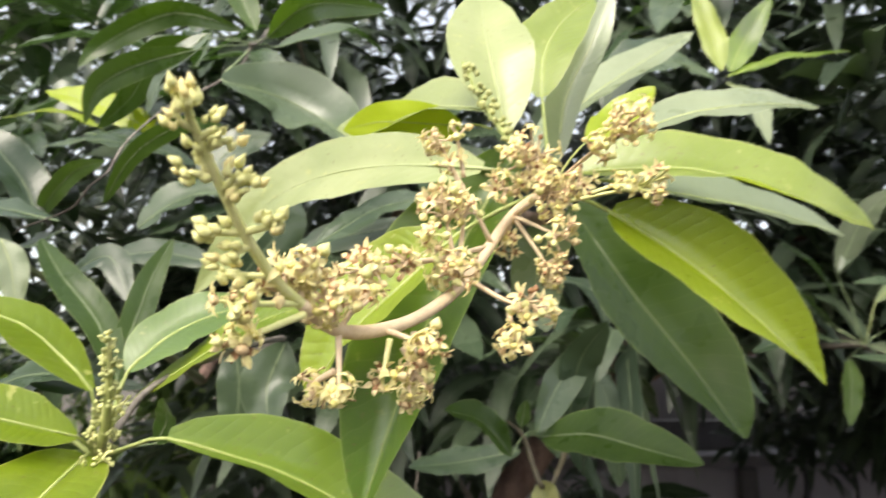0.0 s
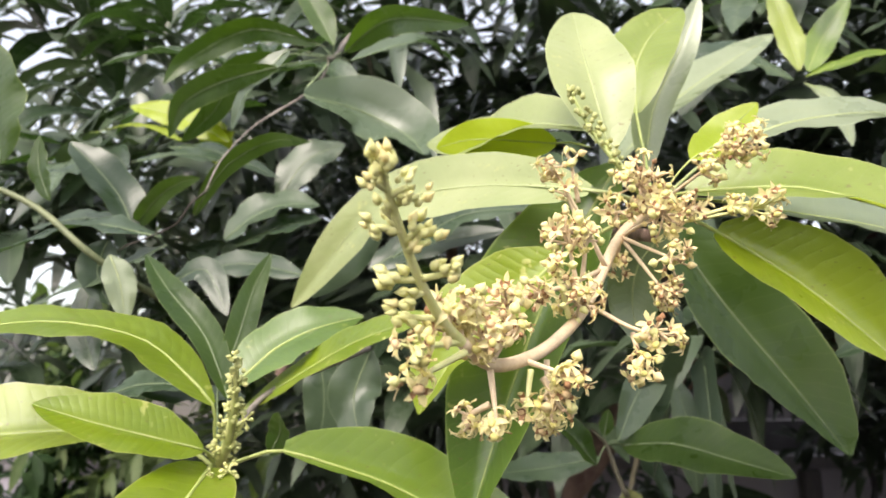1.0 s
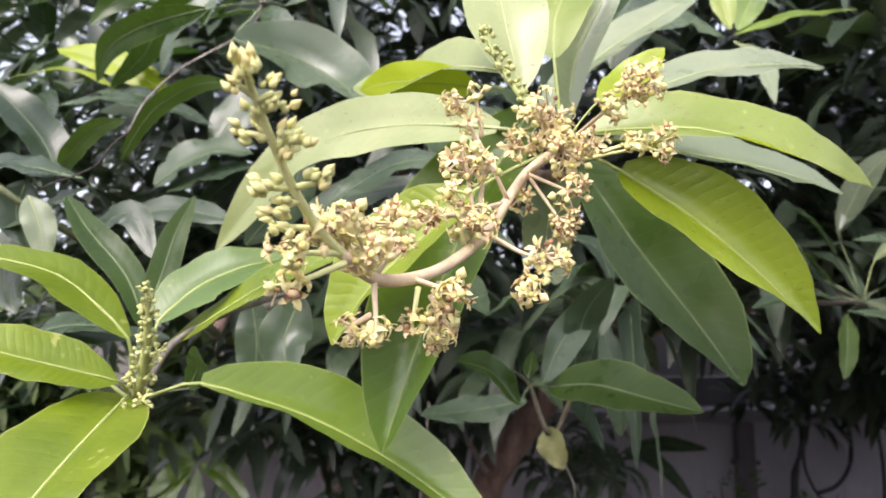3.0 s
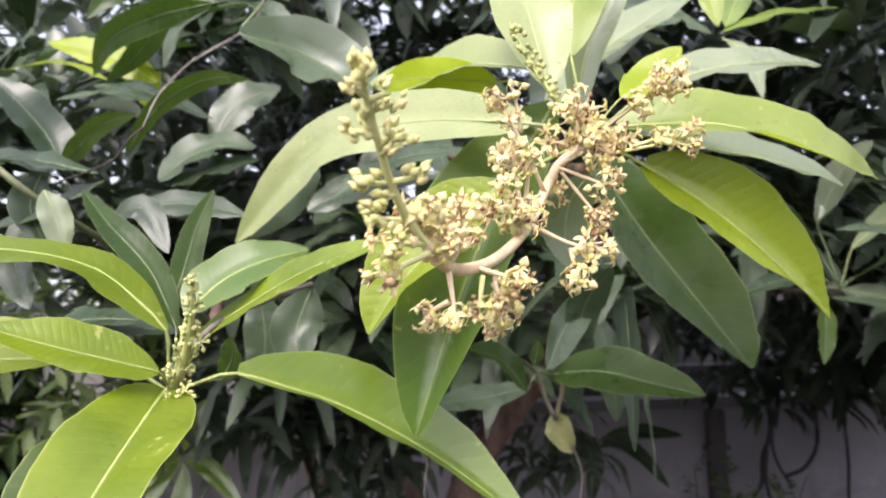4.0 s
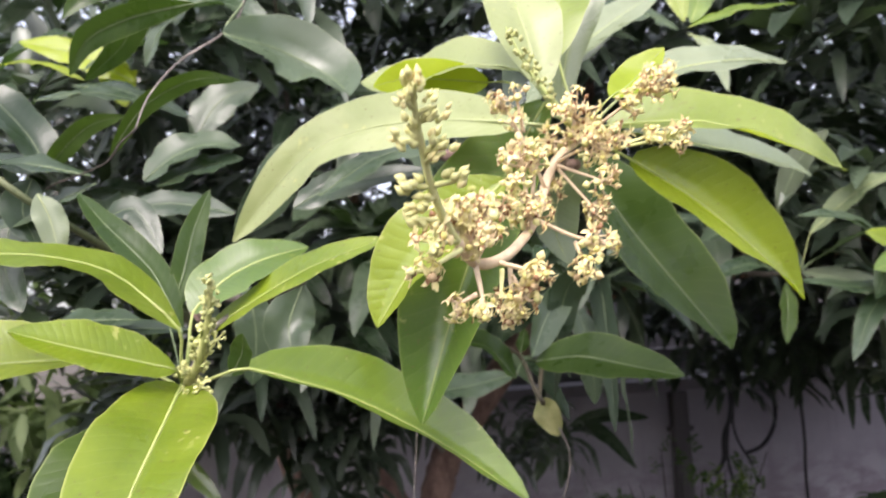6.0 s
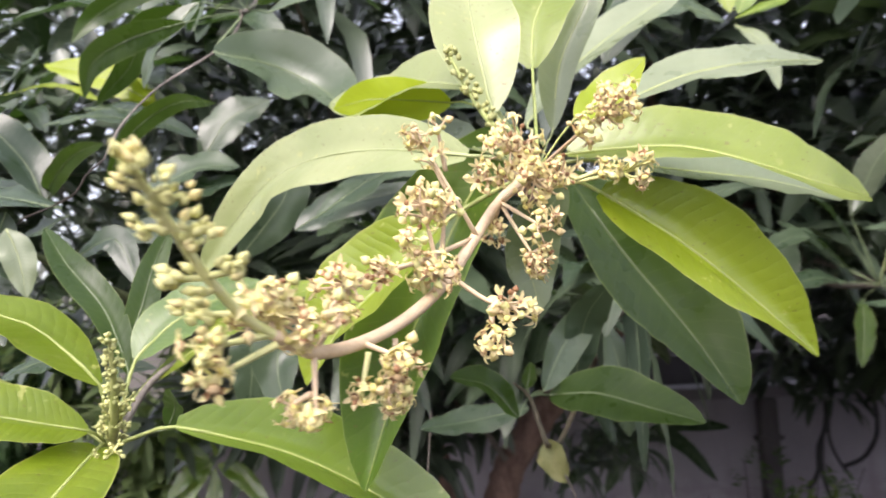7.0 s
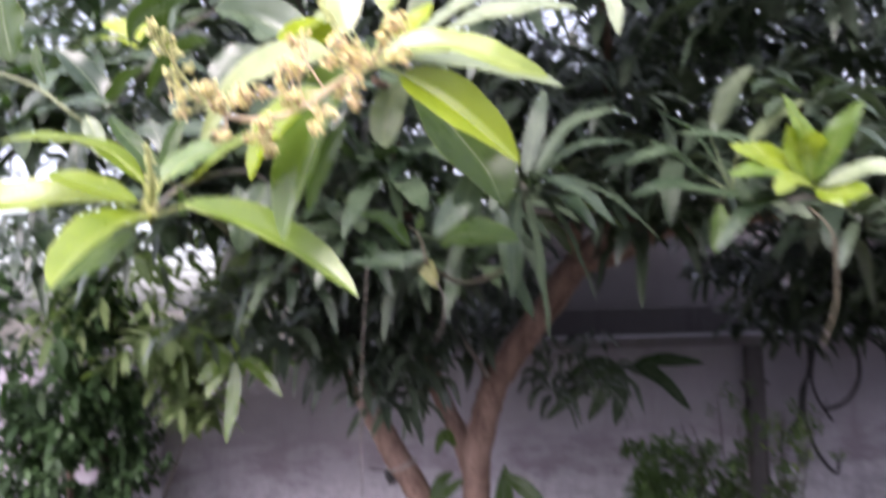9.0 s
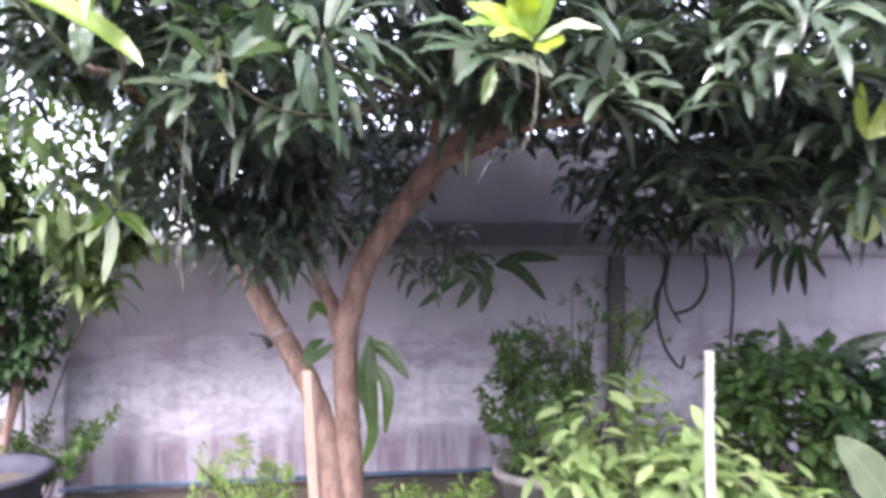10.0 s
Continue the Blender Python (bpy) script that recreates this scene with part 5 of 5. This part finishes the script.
# dry strings of old flower stalks that hang from the tree
tube("dry_stalk", [(0.163, 0.72, 1.987), (0.175, 0.73, 1.955), (0.17, 0.74, 1.915), (0.155, 0.75, 1.89)], [0.0012, 0.001, 0.0006], TWIG, mango, 5, label="dry curled brown stalk")
tube("dry_stalk", [(0.793, 0.909, 2.101), (0.823, 0.901, 2.059), (0.823, 0.892, 1.991), (0.814, 0.884, 1.932), (0.785, 0.876, 1.864)], [0.0022, 0.002, 0.0016, 0.001], TWIG_DARK, mango, 6, label="dry hanging stalk of an old panicle")
tube("dry_stalk", [(0.02, 0.9, 2.03), (0.005, 0.91, 1.85), (0.003, 0.9, 1.7), (0.006, 0.905, 1.57), (0.012, 0.9, 1.55)], [0.0009, 0.0008, 0.0005], TWIG_PALE, mango, 5, label="long dry hanging thread of a vine")


# ---- the crown: rosettes of drooping leaves ----
crng = random.Random(5)


def rosette(at, size, count, droop, nu=6, nv=2, wide=(0.15, 0.2)):
    """Leaf blades that radiate from a twig's end, arch out and hang at their tips."""
    at = Vector(at)
    axis = Vector((crng.uniform(-0.5, 0.5), crng.uniform(-0.95, 0.0), 0.85)).normalized()
    e1 = axis.orthogonal().normalized()
    e2 = axis.cross(e1)
    made = []
    for k in range(count):
        a = 2.4 * k + crng.uniform(-0.25, 0.25)
        rise = 0.75 * (k / count) ** 1.3 + crng.uniform(-0.2, 0.2)
        d = (e1 * math.cos(a) + e2 * math.sin(a) + axis * rise).normalized()
        length = size * crng.uniform(0.75, 1.15)
        fall = droop * crng.uniform(0.5, 1.2) * (1.1 - 0.5 * k / count)
        p0 = at + d * 0.02 + axis * crng.uniform(-0.03, 0.03)
        p1 = p0 + d * length * 0.5 - Vector((0, 0, 0.06 * fall * length))
        p2 = p0 + d * length * (0.96 - 0.16 * fall) - Vector((0, 0, 0.42 * fall * length))
        up = axis + Vector((crng.uniform(-0.3, 0.3), crng.uniform(-0.3, 0.3), 0.3))
        made.append(blade([p0, p1, p2], length * crng.uniform(*wide), up, None, crng.uniform(0.15, 0.5), 0.08, 0.1, nu, nv, crng.uniform(0, 6)))
    return made


def joined(name, blades, material, parent, label="", kind="stuff"):
    verts, faces, uvs = [], [], []
    for v, f, t in blades:
        base = len(verts)
        verts += v
        uvs += t
        faces += [tuple(base + i for i in q) for q in f]
    return tagged(part(name, smooth_mesh(name, verts, faces, uvs), material, parent, label), kind=kind)


# nearest rosettes of the dark crown: each leaf is a part
for p in ((0.5, 1.85, 2.24), (0.85, 1.75, 2.32), (0.2, 1.5, 2.16), (0.0, 1.6, 2.08), (-0.3, 1.5, 2.05), (0.75, 2.1, 2.2), (2.08, 2.0, 2.34), (2.2, 1.9, 1.96), (1.84, 2.0, 2.52), (1.62, 1.9, 2.5), (1.3, 2.0, 2.5), (1.05, 1.85, 2.42), (-0.03, 1.62, 2.3), (1.2, 2.3, 2.46), (1.5, 2.2, 2.42), (0.98, 2.35, 2.44), (1.75, 2.3, 2.32), (0.72, 1.95, 2.5), (0.4, 2.1, 2.45)):
    for data in rosette(p, crng.uniform(0.22, 0.28), 13, 1.35, 10, 4):
        part("leaf", smooth_mesh("leaf", *data), GLOSSY, mango)
for data in rosette((0.17, 1.7, 2.4), 0.31, 16, 1.3, 12, 4) + rosette((1.6, 1.9, 2.5), 0.3, 15, 1.3, 12, 4):
    part("leaf", smooth_mesh("leaf", *data), GLOSSY, mango)
for p in ((0.72, 1.5, 2.3), (1.2, 1.7, 2.42)):
    for data in rosette(p, crng.uniform(0.22, 0.28), 12, 1.2, 10, 4, (0.17, 0.22)):
        part("leaf", smooth_mesh("leaf", *data), GLOSSY, mango)
near_spots = 0
while near_spots < 18:
    p = Vector((crng.uniform(-0.95, 0.95), crng.uniform(0.98, 1.5), crng.uniform(2.0, 2.75)))
    if p.x > 0.3 and p.z < 2.6:
        continue
    near_spots += 1
    for data in rosette(p, crng.uniform(0.19, 0.25), crng.randint(9, 11), 0.9, 9, 4, (0.19, 0.26)):
        part("leaf", smooth_mesh("leaf", *data), DARK, mango)

for k in range(20):
    p = Vector((crng.uniform(-1.1, 0.2), crng.uniform(1.2, 1.65), crng.uniform(2.15, 2.95)))
    for data in rosette(p, crng.uniform(0.21, 0.27), crng.randint(9, 12), 1.0, 8, 4, (0.19, 0.25)):
        part("leaf", smooth_mesh("leaf", *data), DARK, mango)

crown = []
for _ in range(1850):
    while True:
        p = Vector((crng.uniform(-2.4, 5.4), crng.uniform(1.1, 4.5), crng.uniform(1.6, 4.0)))
        q = Vector(((p.x - 1.3) / 4.0, (p.y - 3.3) / 2.8, (p.z - 2.7) / 1.2))
        if not 0.2 < q.length < 1.0:
            continue
        if p.x < -0.9 and crng.random() < (0.7 if p.x < -1.5 else 0.35):
            continue
        if p.y < 1.65 and -0.2 < p.x < 0.85 and p.z < 2.42:
            continue
        low = 1.78 + 0.18 * noise.noise(p * 1.3)
        if 0.5 < p.x < 1.5 and p.y > 1.6:
            low = 2.3
        if 0.0 < p.x < 0.95 and p.y < 2.95:
            low = 2.3 if p.y > 2.3 else 2.12
        if p.y < 1.9:
            low = max(low, 2.1)
        if p.x < -0.8:
            low = 2.35 - 0.5 * (p.x + 0.8) + 0.2 * noise.noise(p * 2)
        if p.y > 4.3:
            low = max(low, 2.75)
        if p.z > low:
            break
    crown += rosette(p, crng.uniform(0.19, 0.28), crng.randint(12, 16), crng.uniform(0.7, 1.3), 6, 2)
for _ in range(150):
    p = Vector((crng.uniform(-1.5, -0.1), crng.uniform(2.2, 5.2), crng.uniform(2.5, 3.6)))
    crown += rosette(p, crng.uniform(0.17, 0.24), crng.randint(11, 15), crng.uniform(0.7, 1.2), 6, 2)
for _ in range(280):
    p = Vector((crng.uniform(1.55, 5.2), crng.uniform(2.5, 4.6), crng.uniform(1.9, 2.7)))
    crown += rosette(p, crng.uniform(0.18, 0.25), crng.randint(11, 14), crng.uniform(0.8, 1.2), 6, 2)
for _ in range(16):
    p = Vector((crng.uniform(0.85, 1.6), crng.uniform(2.25, 2.5), crng.uniform(2.3, 2.55)))
    crown += rosette(p, crng.uniform(0.19, 0.26), 13, 1.3, 7, 2)
# mostly unseen leaves added over the wall to shade it and close sky gaps
for _ in range(150):
    p = Vector((crng.uniform(0.2, 2.6), crng.uniform(3.4, 5.0), crng.uniform(2.6, 3.2)))
    crown += rosette(p, crng.uniform(0.19, 0.26), 13, 1.2, 6, 2)
for _ in range(16):
    p = Vector((crng.uniform(-1.4, -0.75), crng.uniform(1.8, 2.6), crng.uniform(2.15, 2.65)))
    crown += rosette(p, crng.uniform(0.17, 0.24), 12, 1.2, 7, 2)
for _ in range(90):
    p = Vector((crng.uniform(-3.2, -1.5), crng.uniform(1.8, 4.4), crng.uniform(3.0, 4.4)))
    crown += rosette(p, crng.uniform(0.18, 0.25), 13, 1.1, 6, 2)
# low leaves about the fork
for k in range(62):
    if k < 52:
        p = Vector((crng.uniform(-0.75, 0.12), crng.uniform(2.3, 2.78), crng.uniform(1.7, 2.2)))
    else:
        p = Vector((crng.uniform(0.32, 0.75), crng.uniform(2.95, 3.2), crng.uniform(1.5, 1.75)))
    crown += rosette(p, crng.uniform(0.15, 0.21), crng.randint(7, 11), 1.5, 7, 2)
for k in range(34):
    x = crng.uniform(-0.55, -0.08)
    p = Vector((x, crng.uniform(2.4, 2.75), crng.uniform(1.68 if x < -0.28 else 1.56, 2.05)))
    crown += rosette(p, crng.uniform(0.17, 0.22), crng.randint(10, 13), 1.4, 7, 2)
joined("crown", crown, CROWN, mango, "dense crown of dark glossy drooping mango leaves")


# ---- things in the yard ----
def shrub(name, base, radii, count, size, material, label, category, ratio=0.45, stems=5, rise=0.5, seed=1, flat=0.0, stem_mat=None, group="", shift=(0, 0)):
    """A bush: thin stems from the ground and many small leaves gathered in sprays."""
    r = random.Random(seed)
    base = Vector(base)
    ob = thing(name, base, label, category, group)
    centre = base + Vector((shift[0], shift[1], rise))
    tips = []
    for k in range(stems):
        a = 2 * math.pi * k / stems + r.uniform(-0.4, 0.4)
        out = Vector((math.cos(a) * radii[0], math.sin(a) * radii[1], r.uniform(0.3, 1.0) * radii[2])) * r.uniform(0.55, 0.95)
        end = centre + out
        mid = base.lerp(end, 0.5) + Vector((r.uniform(-0.05, 0.05), r.uniform(-0.05, 0.05), 0.1))
        tube("stem", [base + Vector((r.uniform(-0.04, 0.04), r.uniform(-0.04, 0.04), -0.02)), mid, end], [0.008, 0.005, 0.002], stem_mat or STEM_DARK, ob, 6, 8)
        tips += [mid.lerp(end, q) for q in (0.2, 0.5, 0.8, 1.0)]
    blades = []
    sprays = max(6, count // 12)
    for k in range(sprays):
        d = Vector((r.gauss(0, 1), r.gauss(0, 1), r.gauss(0, 1))).normalized() * r.uniform(0.35, 1.0) ** 0.6
        c = centre + Vector((d.x * radii[0], d.y * radii[1], d.z * radii[2]))
        if r.random() < 0.35:
            c = tips[k % len(tips)] + d * 0.06
        if c.z < 0.05:
            c.z = 0.05 + 0.1 * r.random()
        way = (d + Vector((r.uniform(-0.4, 0.4), r.uniform(-0.4, 0.4), r.uniform(0.1, 0.9)))).normalized()
        for j in range(12):
            p0 = c + way * size * 0.35 * j * 0.5 - way * size
            a = 2.4 * j + r.uniform(-0.4, 0.4)
            side = way.orthogonal().normalized()
            leafway = (side * math.cos(a) + way.cross(side) * math.sin(a) + way * r.uniform(0.2, 0.8) + Vector((0, 0, -0.2))).normalized()
            n = size * r.uniform(0.7, 1.2)
            p2 = p0 + leafway * n + Vector((0, 0, -0.15 * n))
            up = Vector((r.uniform(-0.4, 0.4), r.uniform(-0.5, 0.2) - flat, 1))
            blades.append(blade([p0, p0.lerp(p2, 0.5) + Vector((0, 0, 0.06 * n)), p2], n * ratio * r.uniform(0.85, 1.15), up, None, 0.15, 0.03, 0, 4, 2, r.uniform(0, 6)))
    joined("foliage", blades, material, ob)
    return ob


# left: tall dark shrub on two thin trunks
tall = shrub("shrub", (-2.05, 3.35, 0), (0.48, 0.4, 0.5), 5000, 0.062, SHRUB, "tall dark small-leaved shrub on thin crooked trunks", "shrub", 0.5, 2, 1.2, 21, shift=(-0.1, 0))
tube("trunk", [(-2.0, 3.3, 0), (-1.98, 3.32, 0.5), (-1.88, 3.3, 0.95), (-1.98, 3.3, 1.2), (-2.05, 3.32, 1.6)], [0.03, 0.028, 0.03, 0.03, 0.02], BARK, tall, 8)
tube("trunk", [(-2.3, 3.4, 0), (-2.22, 3.38, 0.6), (-2.2, 3.36, 1.1), (-2.1, 3.34, 1.5)], [0.024, 0.02, 0.02, 0.015], BARK, tall, 8)
shrub("shrub", (-1.98, 3.36, 0), (0.8, 0.45, 0.62), 2100, 0.16, MIDHERB, "loose bright green shrub reaching over the wall", "shrub", 0.29, 1, 2.15, 22, shift=(0.4, -0.1))
shrub("shrub", (-2.25, 3.42, 0), (0.6, 0.4, 0.6), 1500, 0.12, SHRUB, "leafy green shrub beside the garden wall", "shrub", 0.36, 1, 1.85, 28, shift=(-0.05, -0.3))
# low plants behind the tub
shrub("shrub", (-1.9, 3.55, 0), (0.45, 0.25, 0.18), 900, 0.05, SHRUB_MID, "low clipped green plants behind the tub", "plant", 0.6, 7, 0.42, 23)
shrub("weed", (-0.4, 2.7, 0), (0.28, 0.25, 0.3), 900, 0.05, HERB, "light green feathery weeds at the tree's foot", "weed", 0.3, 9, 0.42, 24)
shrub("weed", (0.55, 2.9, 0), (0.35, 0.25, 0.12), 420, 0.06, HERB, "light green weeds along the wall's foot", "weed", 0.4, 8, 0.3, 25)
shrub("shrub", (1.2, 3.65, 0.2), (0.4, 0.3, 0.48), 3200, 0.052, SHRUB_MID, "dark small-leaved potted shrub against the wall", "shrub", 0.55, 9, 0.5, 26)
shrub("shrub", (1.45, 3.5, 0.1), (0.5, 0.2, 0.34), 620, 0.042, SHRUB_MID, "thin upright sprays of a dark shrub", "shrub", 0.5, 9, 1.05, 27)
shrub("shrub", (1.72, 3.6, 0), (0.16, 0.12, 0.16), 120, 0.06, HERB, "yellow-green feathery sprig before the wall", "plant", 0.35, 3, 1.2, 29)
shrub("shrub", (1.42, 2.35, 0), (0.4, 0.3, 0.32), 720, 0.13, PALEHERB, "bright green broad-leaved bush in full light", "shrub", 0.37, 8, 0.66, 30)
shrub("shrub", (1.75, 2.2, 0), (0.4, 0.3, 0.3), 520, 0.13, PALEHERB, "bright green broad-leaved bush in full light", "shrub", 0.37, 8, 0.5, 31)
shrub("shrub", (2.55, 3.3, 0), (0.48, 0.35, 0.48), 2000, 0.085, SHRUB_MID, "dense dark green broad-leaved shrub by the wall", "shrub", 0.6, 9, 0.72, 32)
shrub("shrub", (3.1, 3.1, 0), (0.5, 0.35, 0.42), 1100, 0.11, SHRUB, "dense dark green broad-leaved shrub by the wall", "shrub", 0.5, 9, 0.75, 33)
shrub("weed", (2.1, 1.9, 0), (0.6, 0.4, 0.2), 620, 0.08, HERB, "mixed green weeds and seedlings in the bed", "weed", 0.45, 9, 0.5, 34)

# broad upright leaves behind the dark shrub
broad = thing("broad_leaf_plant", (2.95, 3.5, 0), "broad dark green upright leaves of a foliage plant", "plant")
for a, b, c, w in (((2.8, 3.5, 0.7), (2.85, 3.5, 0.98), (2.9, 3.45, 1.2), 0.12), ((2.85, 3.5, 0.7), (3.0, 3.48, 1.0), (3.25, 3.42, 1.18), 0.16), ((2.9, 3.5, 0.6), (3.1, 3.4, 0.85), (3.3, 3.35, 0.95), 0.15), ((2.7, 3.5, 0.8), (2.66, 3.48, 1.05), (2.6, 3.45, 1.25), 0.1)):
    part("leaf", smooth_mesh("leaf", *blade([a, b, c], w, (0.1, -0.9, 0.4), None, 0.15, 0.04, 0, 10, 4)), DARK, broad)
    tube("stem", [(2.95, 3.5, 0), Vector(a).lerp(Vector((2.95, 3.5, 0)), 0.4), a], [0.012, 0.009, 0.006], MIDRIB_DARK, broad, 6)

# large pale leaf of a plant close to the path
pale = thing("pale_leaf_plant", (1.78, 1.0, 0), "large pale silvery leaf of a low plant", "plant")
part("leaf", smooth_mesh("leaf", *blade([(1.74, 1.02, 0.98), (1.66, 1.0, 1.09), (1.56, 0.99, 1.2)], 0.11, (-0.3, -0.9, 0.5), None, 0.1, 0.06, 0, 12, 6)), SAGE, pale)
part("leaf", smooth_mesh("leaf", *blade([(1.76, 1.02, 0.96), (1.8, 0.98, 1.03), (1.85, 0.95, 1.06)], 0.1, (0, -0.8, 0.6), None, 0.1, 0.06, 0, 12, 6)), SAGE, pale)
tube("stem", [(1.78, 1.0, -0.02), (1.77, 1.02, 0.5), (1.75, 1.02, 0.97)], [0.012, 0.01, 0.006], MIDRIB, pale, 6)

# two pale stakes
def stake(x, y, top, lean, label, material):
    ob = thing("stake", (x, y, 0), label, "stake", "pale garden stakes")
    bm = bmesh.new()
    box(bm, -0.013, 0.013, -0.011, 0.011, -0.1, top)
    bmesh.ops.subdivide_edges(bm, edges=[e for e in bm.edges if abs(e.verts[0].co.z - e.verts[1].co.z) > 0.5], cuts=12)
    for v in bm.verts:
        v.co.x += lean * v.co.z + 0.004 * noise.noise(Vector((x, 0, v.co.z * 3)))
        v.co.y += 0.003 * noise.noise(Vector((0, x, v.co.z * 4)))
    bmesh.ops.bevel(bm, geom=bm.edges[:], offset=0.003, segments=1, affect="EDGES")
    bmesh.ops.translate(bm, verts=bm.verts, vec=(x, y, 0))
    part("shaft", bm, material, ob)


stake(0.35, 1.02, 1.345, -0.056, "pale weathered wooden stake beside the tree", WOOD)
stake(1.45, 1.46, 1.337, -0.016, "whitish weathered wooden stake among the plants", STAKE)

# hoses, cable and downpipe on the garden wall
hose = thing("garden_hose", (2.4, 4.7, 1.2), "black rubber hose hung in loops on the wall", "hose")
tube("loop", [(2.347, 4.66, 1.65), (2.268, 4.64, 1.415), (2.232, 4.63, 1.151), (2.288, 4.64, 0.93), (2.372, 4.66, 0.797), (2.433, 4.67, 0.751), (2.456, 4.68, 0.839)], [0.012, 0.012], RUBBER, hose, 8)
tube("loop", [(2.619, 4.7, 1.65), (2.638, 4.7, 1.459), (2.606, 4.69, 1.326), (2.512, 4.68, 1.215), (2.371, 4.65, 1.172)], [0.014, 0.014], RUBBER, hose, 8)
tube("loop", [(2.3, 4.66, 1.65), (2.29, 4.65, 1.45), (2.22, 4.63, 1.3), (2.2, 4.62, 1.15), (2.12, 4.6, 1.05)], [0.016, 0.016], RUBBER, hose, 8)
tube("loop", [(2.35, 4.66, 1.65), (2.3, 4.65, 1.4), (2.33, 4.65, 1.25), (2.42, 4.66, 1.1)], [0.01, 0.01], RUBBER, hose, 8)
cable = thing("cable", (2.85, 4.75, 1.2), "black cable hanging down the garden wall", "cable")
tube("line", [(2.78, 4.72, 1.72), (2.853, 4.75, 1.504), (2.863, 4.75, 1.234), (2.845, 4.75, 0.966), (2.85, 4.75, 0.5)], [0.011, 0.011], RUBBER, cable, 8)
down = thing("downpipe", (1.915, 4.62, 0), "dark stained flat downpipe on the wall", "pipe")
bm = bmesh.new()
box(bm, -0.066, 0.066, -0.06, -0.005, 0.05, 1.618)
bmesh.ops.bevel(bm, geom=bm.edges[:], offset=0.012, segments=2, affect="EDGES")
bm.transform(pose(1.915, 4.35 + 0.17 * 1.915, 0, 0, 0, TURN_WALL))
part("pipe", bm, PIPE_GREY, down)
for z in (0.5, 1.35):
    bm = bmesh.new()
    box(bm, -0.085, 0.085, -0.066, -0.004, z, z + 0.03)
    bm.transform(pose(1.915, 4.35 + 0.17 * 1.915, 0, 0, 0, TURN_WALL))
    part("bracket", bm, PIPE_GREY, down)
blue = thing("water_pipe", (-0.3, 4.2, 0.03), "blue plastic water pipe along the wall's foot", "pipe")
tube("pipe", [(-2.0, 3.92, 0.03), (-1.5, 4.02, 0.03), (-0.3, 4.22, 0.035), (1.0, 4.44, 0.03), (1.6, 4.54, 0.03)], [0.016, 0.016], PIPE_BLUE, blue, 10)
post = thing("post", (-2.18, 3.82, 0), "short pale stake leaning at the pier", "stake")
tube("shaft", [(-2.18, 3.82, -0.05), (-2.19, 3.83, 0.4), (-2.2, 3.84, 0.88)], [0.016, 0.014, 0.012], STAKE, post, 8)


def lathe(name, profile, material, parent, at, sides=28):
    verts, faces = [], []
    for r0, z in profile:
        for k in range(sides):
            a = 2 * math.pi * k / sides
            verts.append(Vector(at) + Vector((math.cos(a) * r0, math.sin(a) * r0, z)))
    for i in range(len(profile) - 1):
        for k in range(sides):
            a, b = i * sides + k, i * sides + (k + 1) % sides
            faces.append((a, b, b + sides, a + sides))
    return part(name, smooth_mesh(name, verts, faces), material, parent)


tub = thing("tub", (-1.88, 3.0, 0), "round dark grey plastic tub with soil", "planter")
lathe("shell", [(0.0, 0.0), (0.22, 0.0), (0.26, 0.3), (0.3, 0.42), (0.335, 0.425), (0.335, 0.455), (0.29, 0.455), (0.27, 0.38), (0.26, 0.3)], TUB, tub, (-1.88, 3.0, 0))
lathe("soil", [(0.0, 0.36), (0.12, 0.365), (0.272, 0.355)], SOIL, tub, (-1.88, 3.0, 0))
pot = thing("flower_pot", (1.2, 3.65, 0), "round grey clay pot of the dark shrub", "planter")
lathe("shell", [(0.0, 0.0), (0.2, 0.0), (0.27, 0.24), (0.3, 0.25), (0.3, 0.3), (0.26, 0.3), (0.25, 0.22)], POT, pot, (1.2, 3.65, 0))
lathe("soil", [(0.0, 0.24), (0.255, 0.235)], SOIL, pot, (1.2, 3.65, 0))
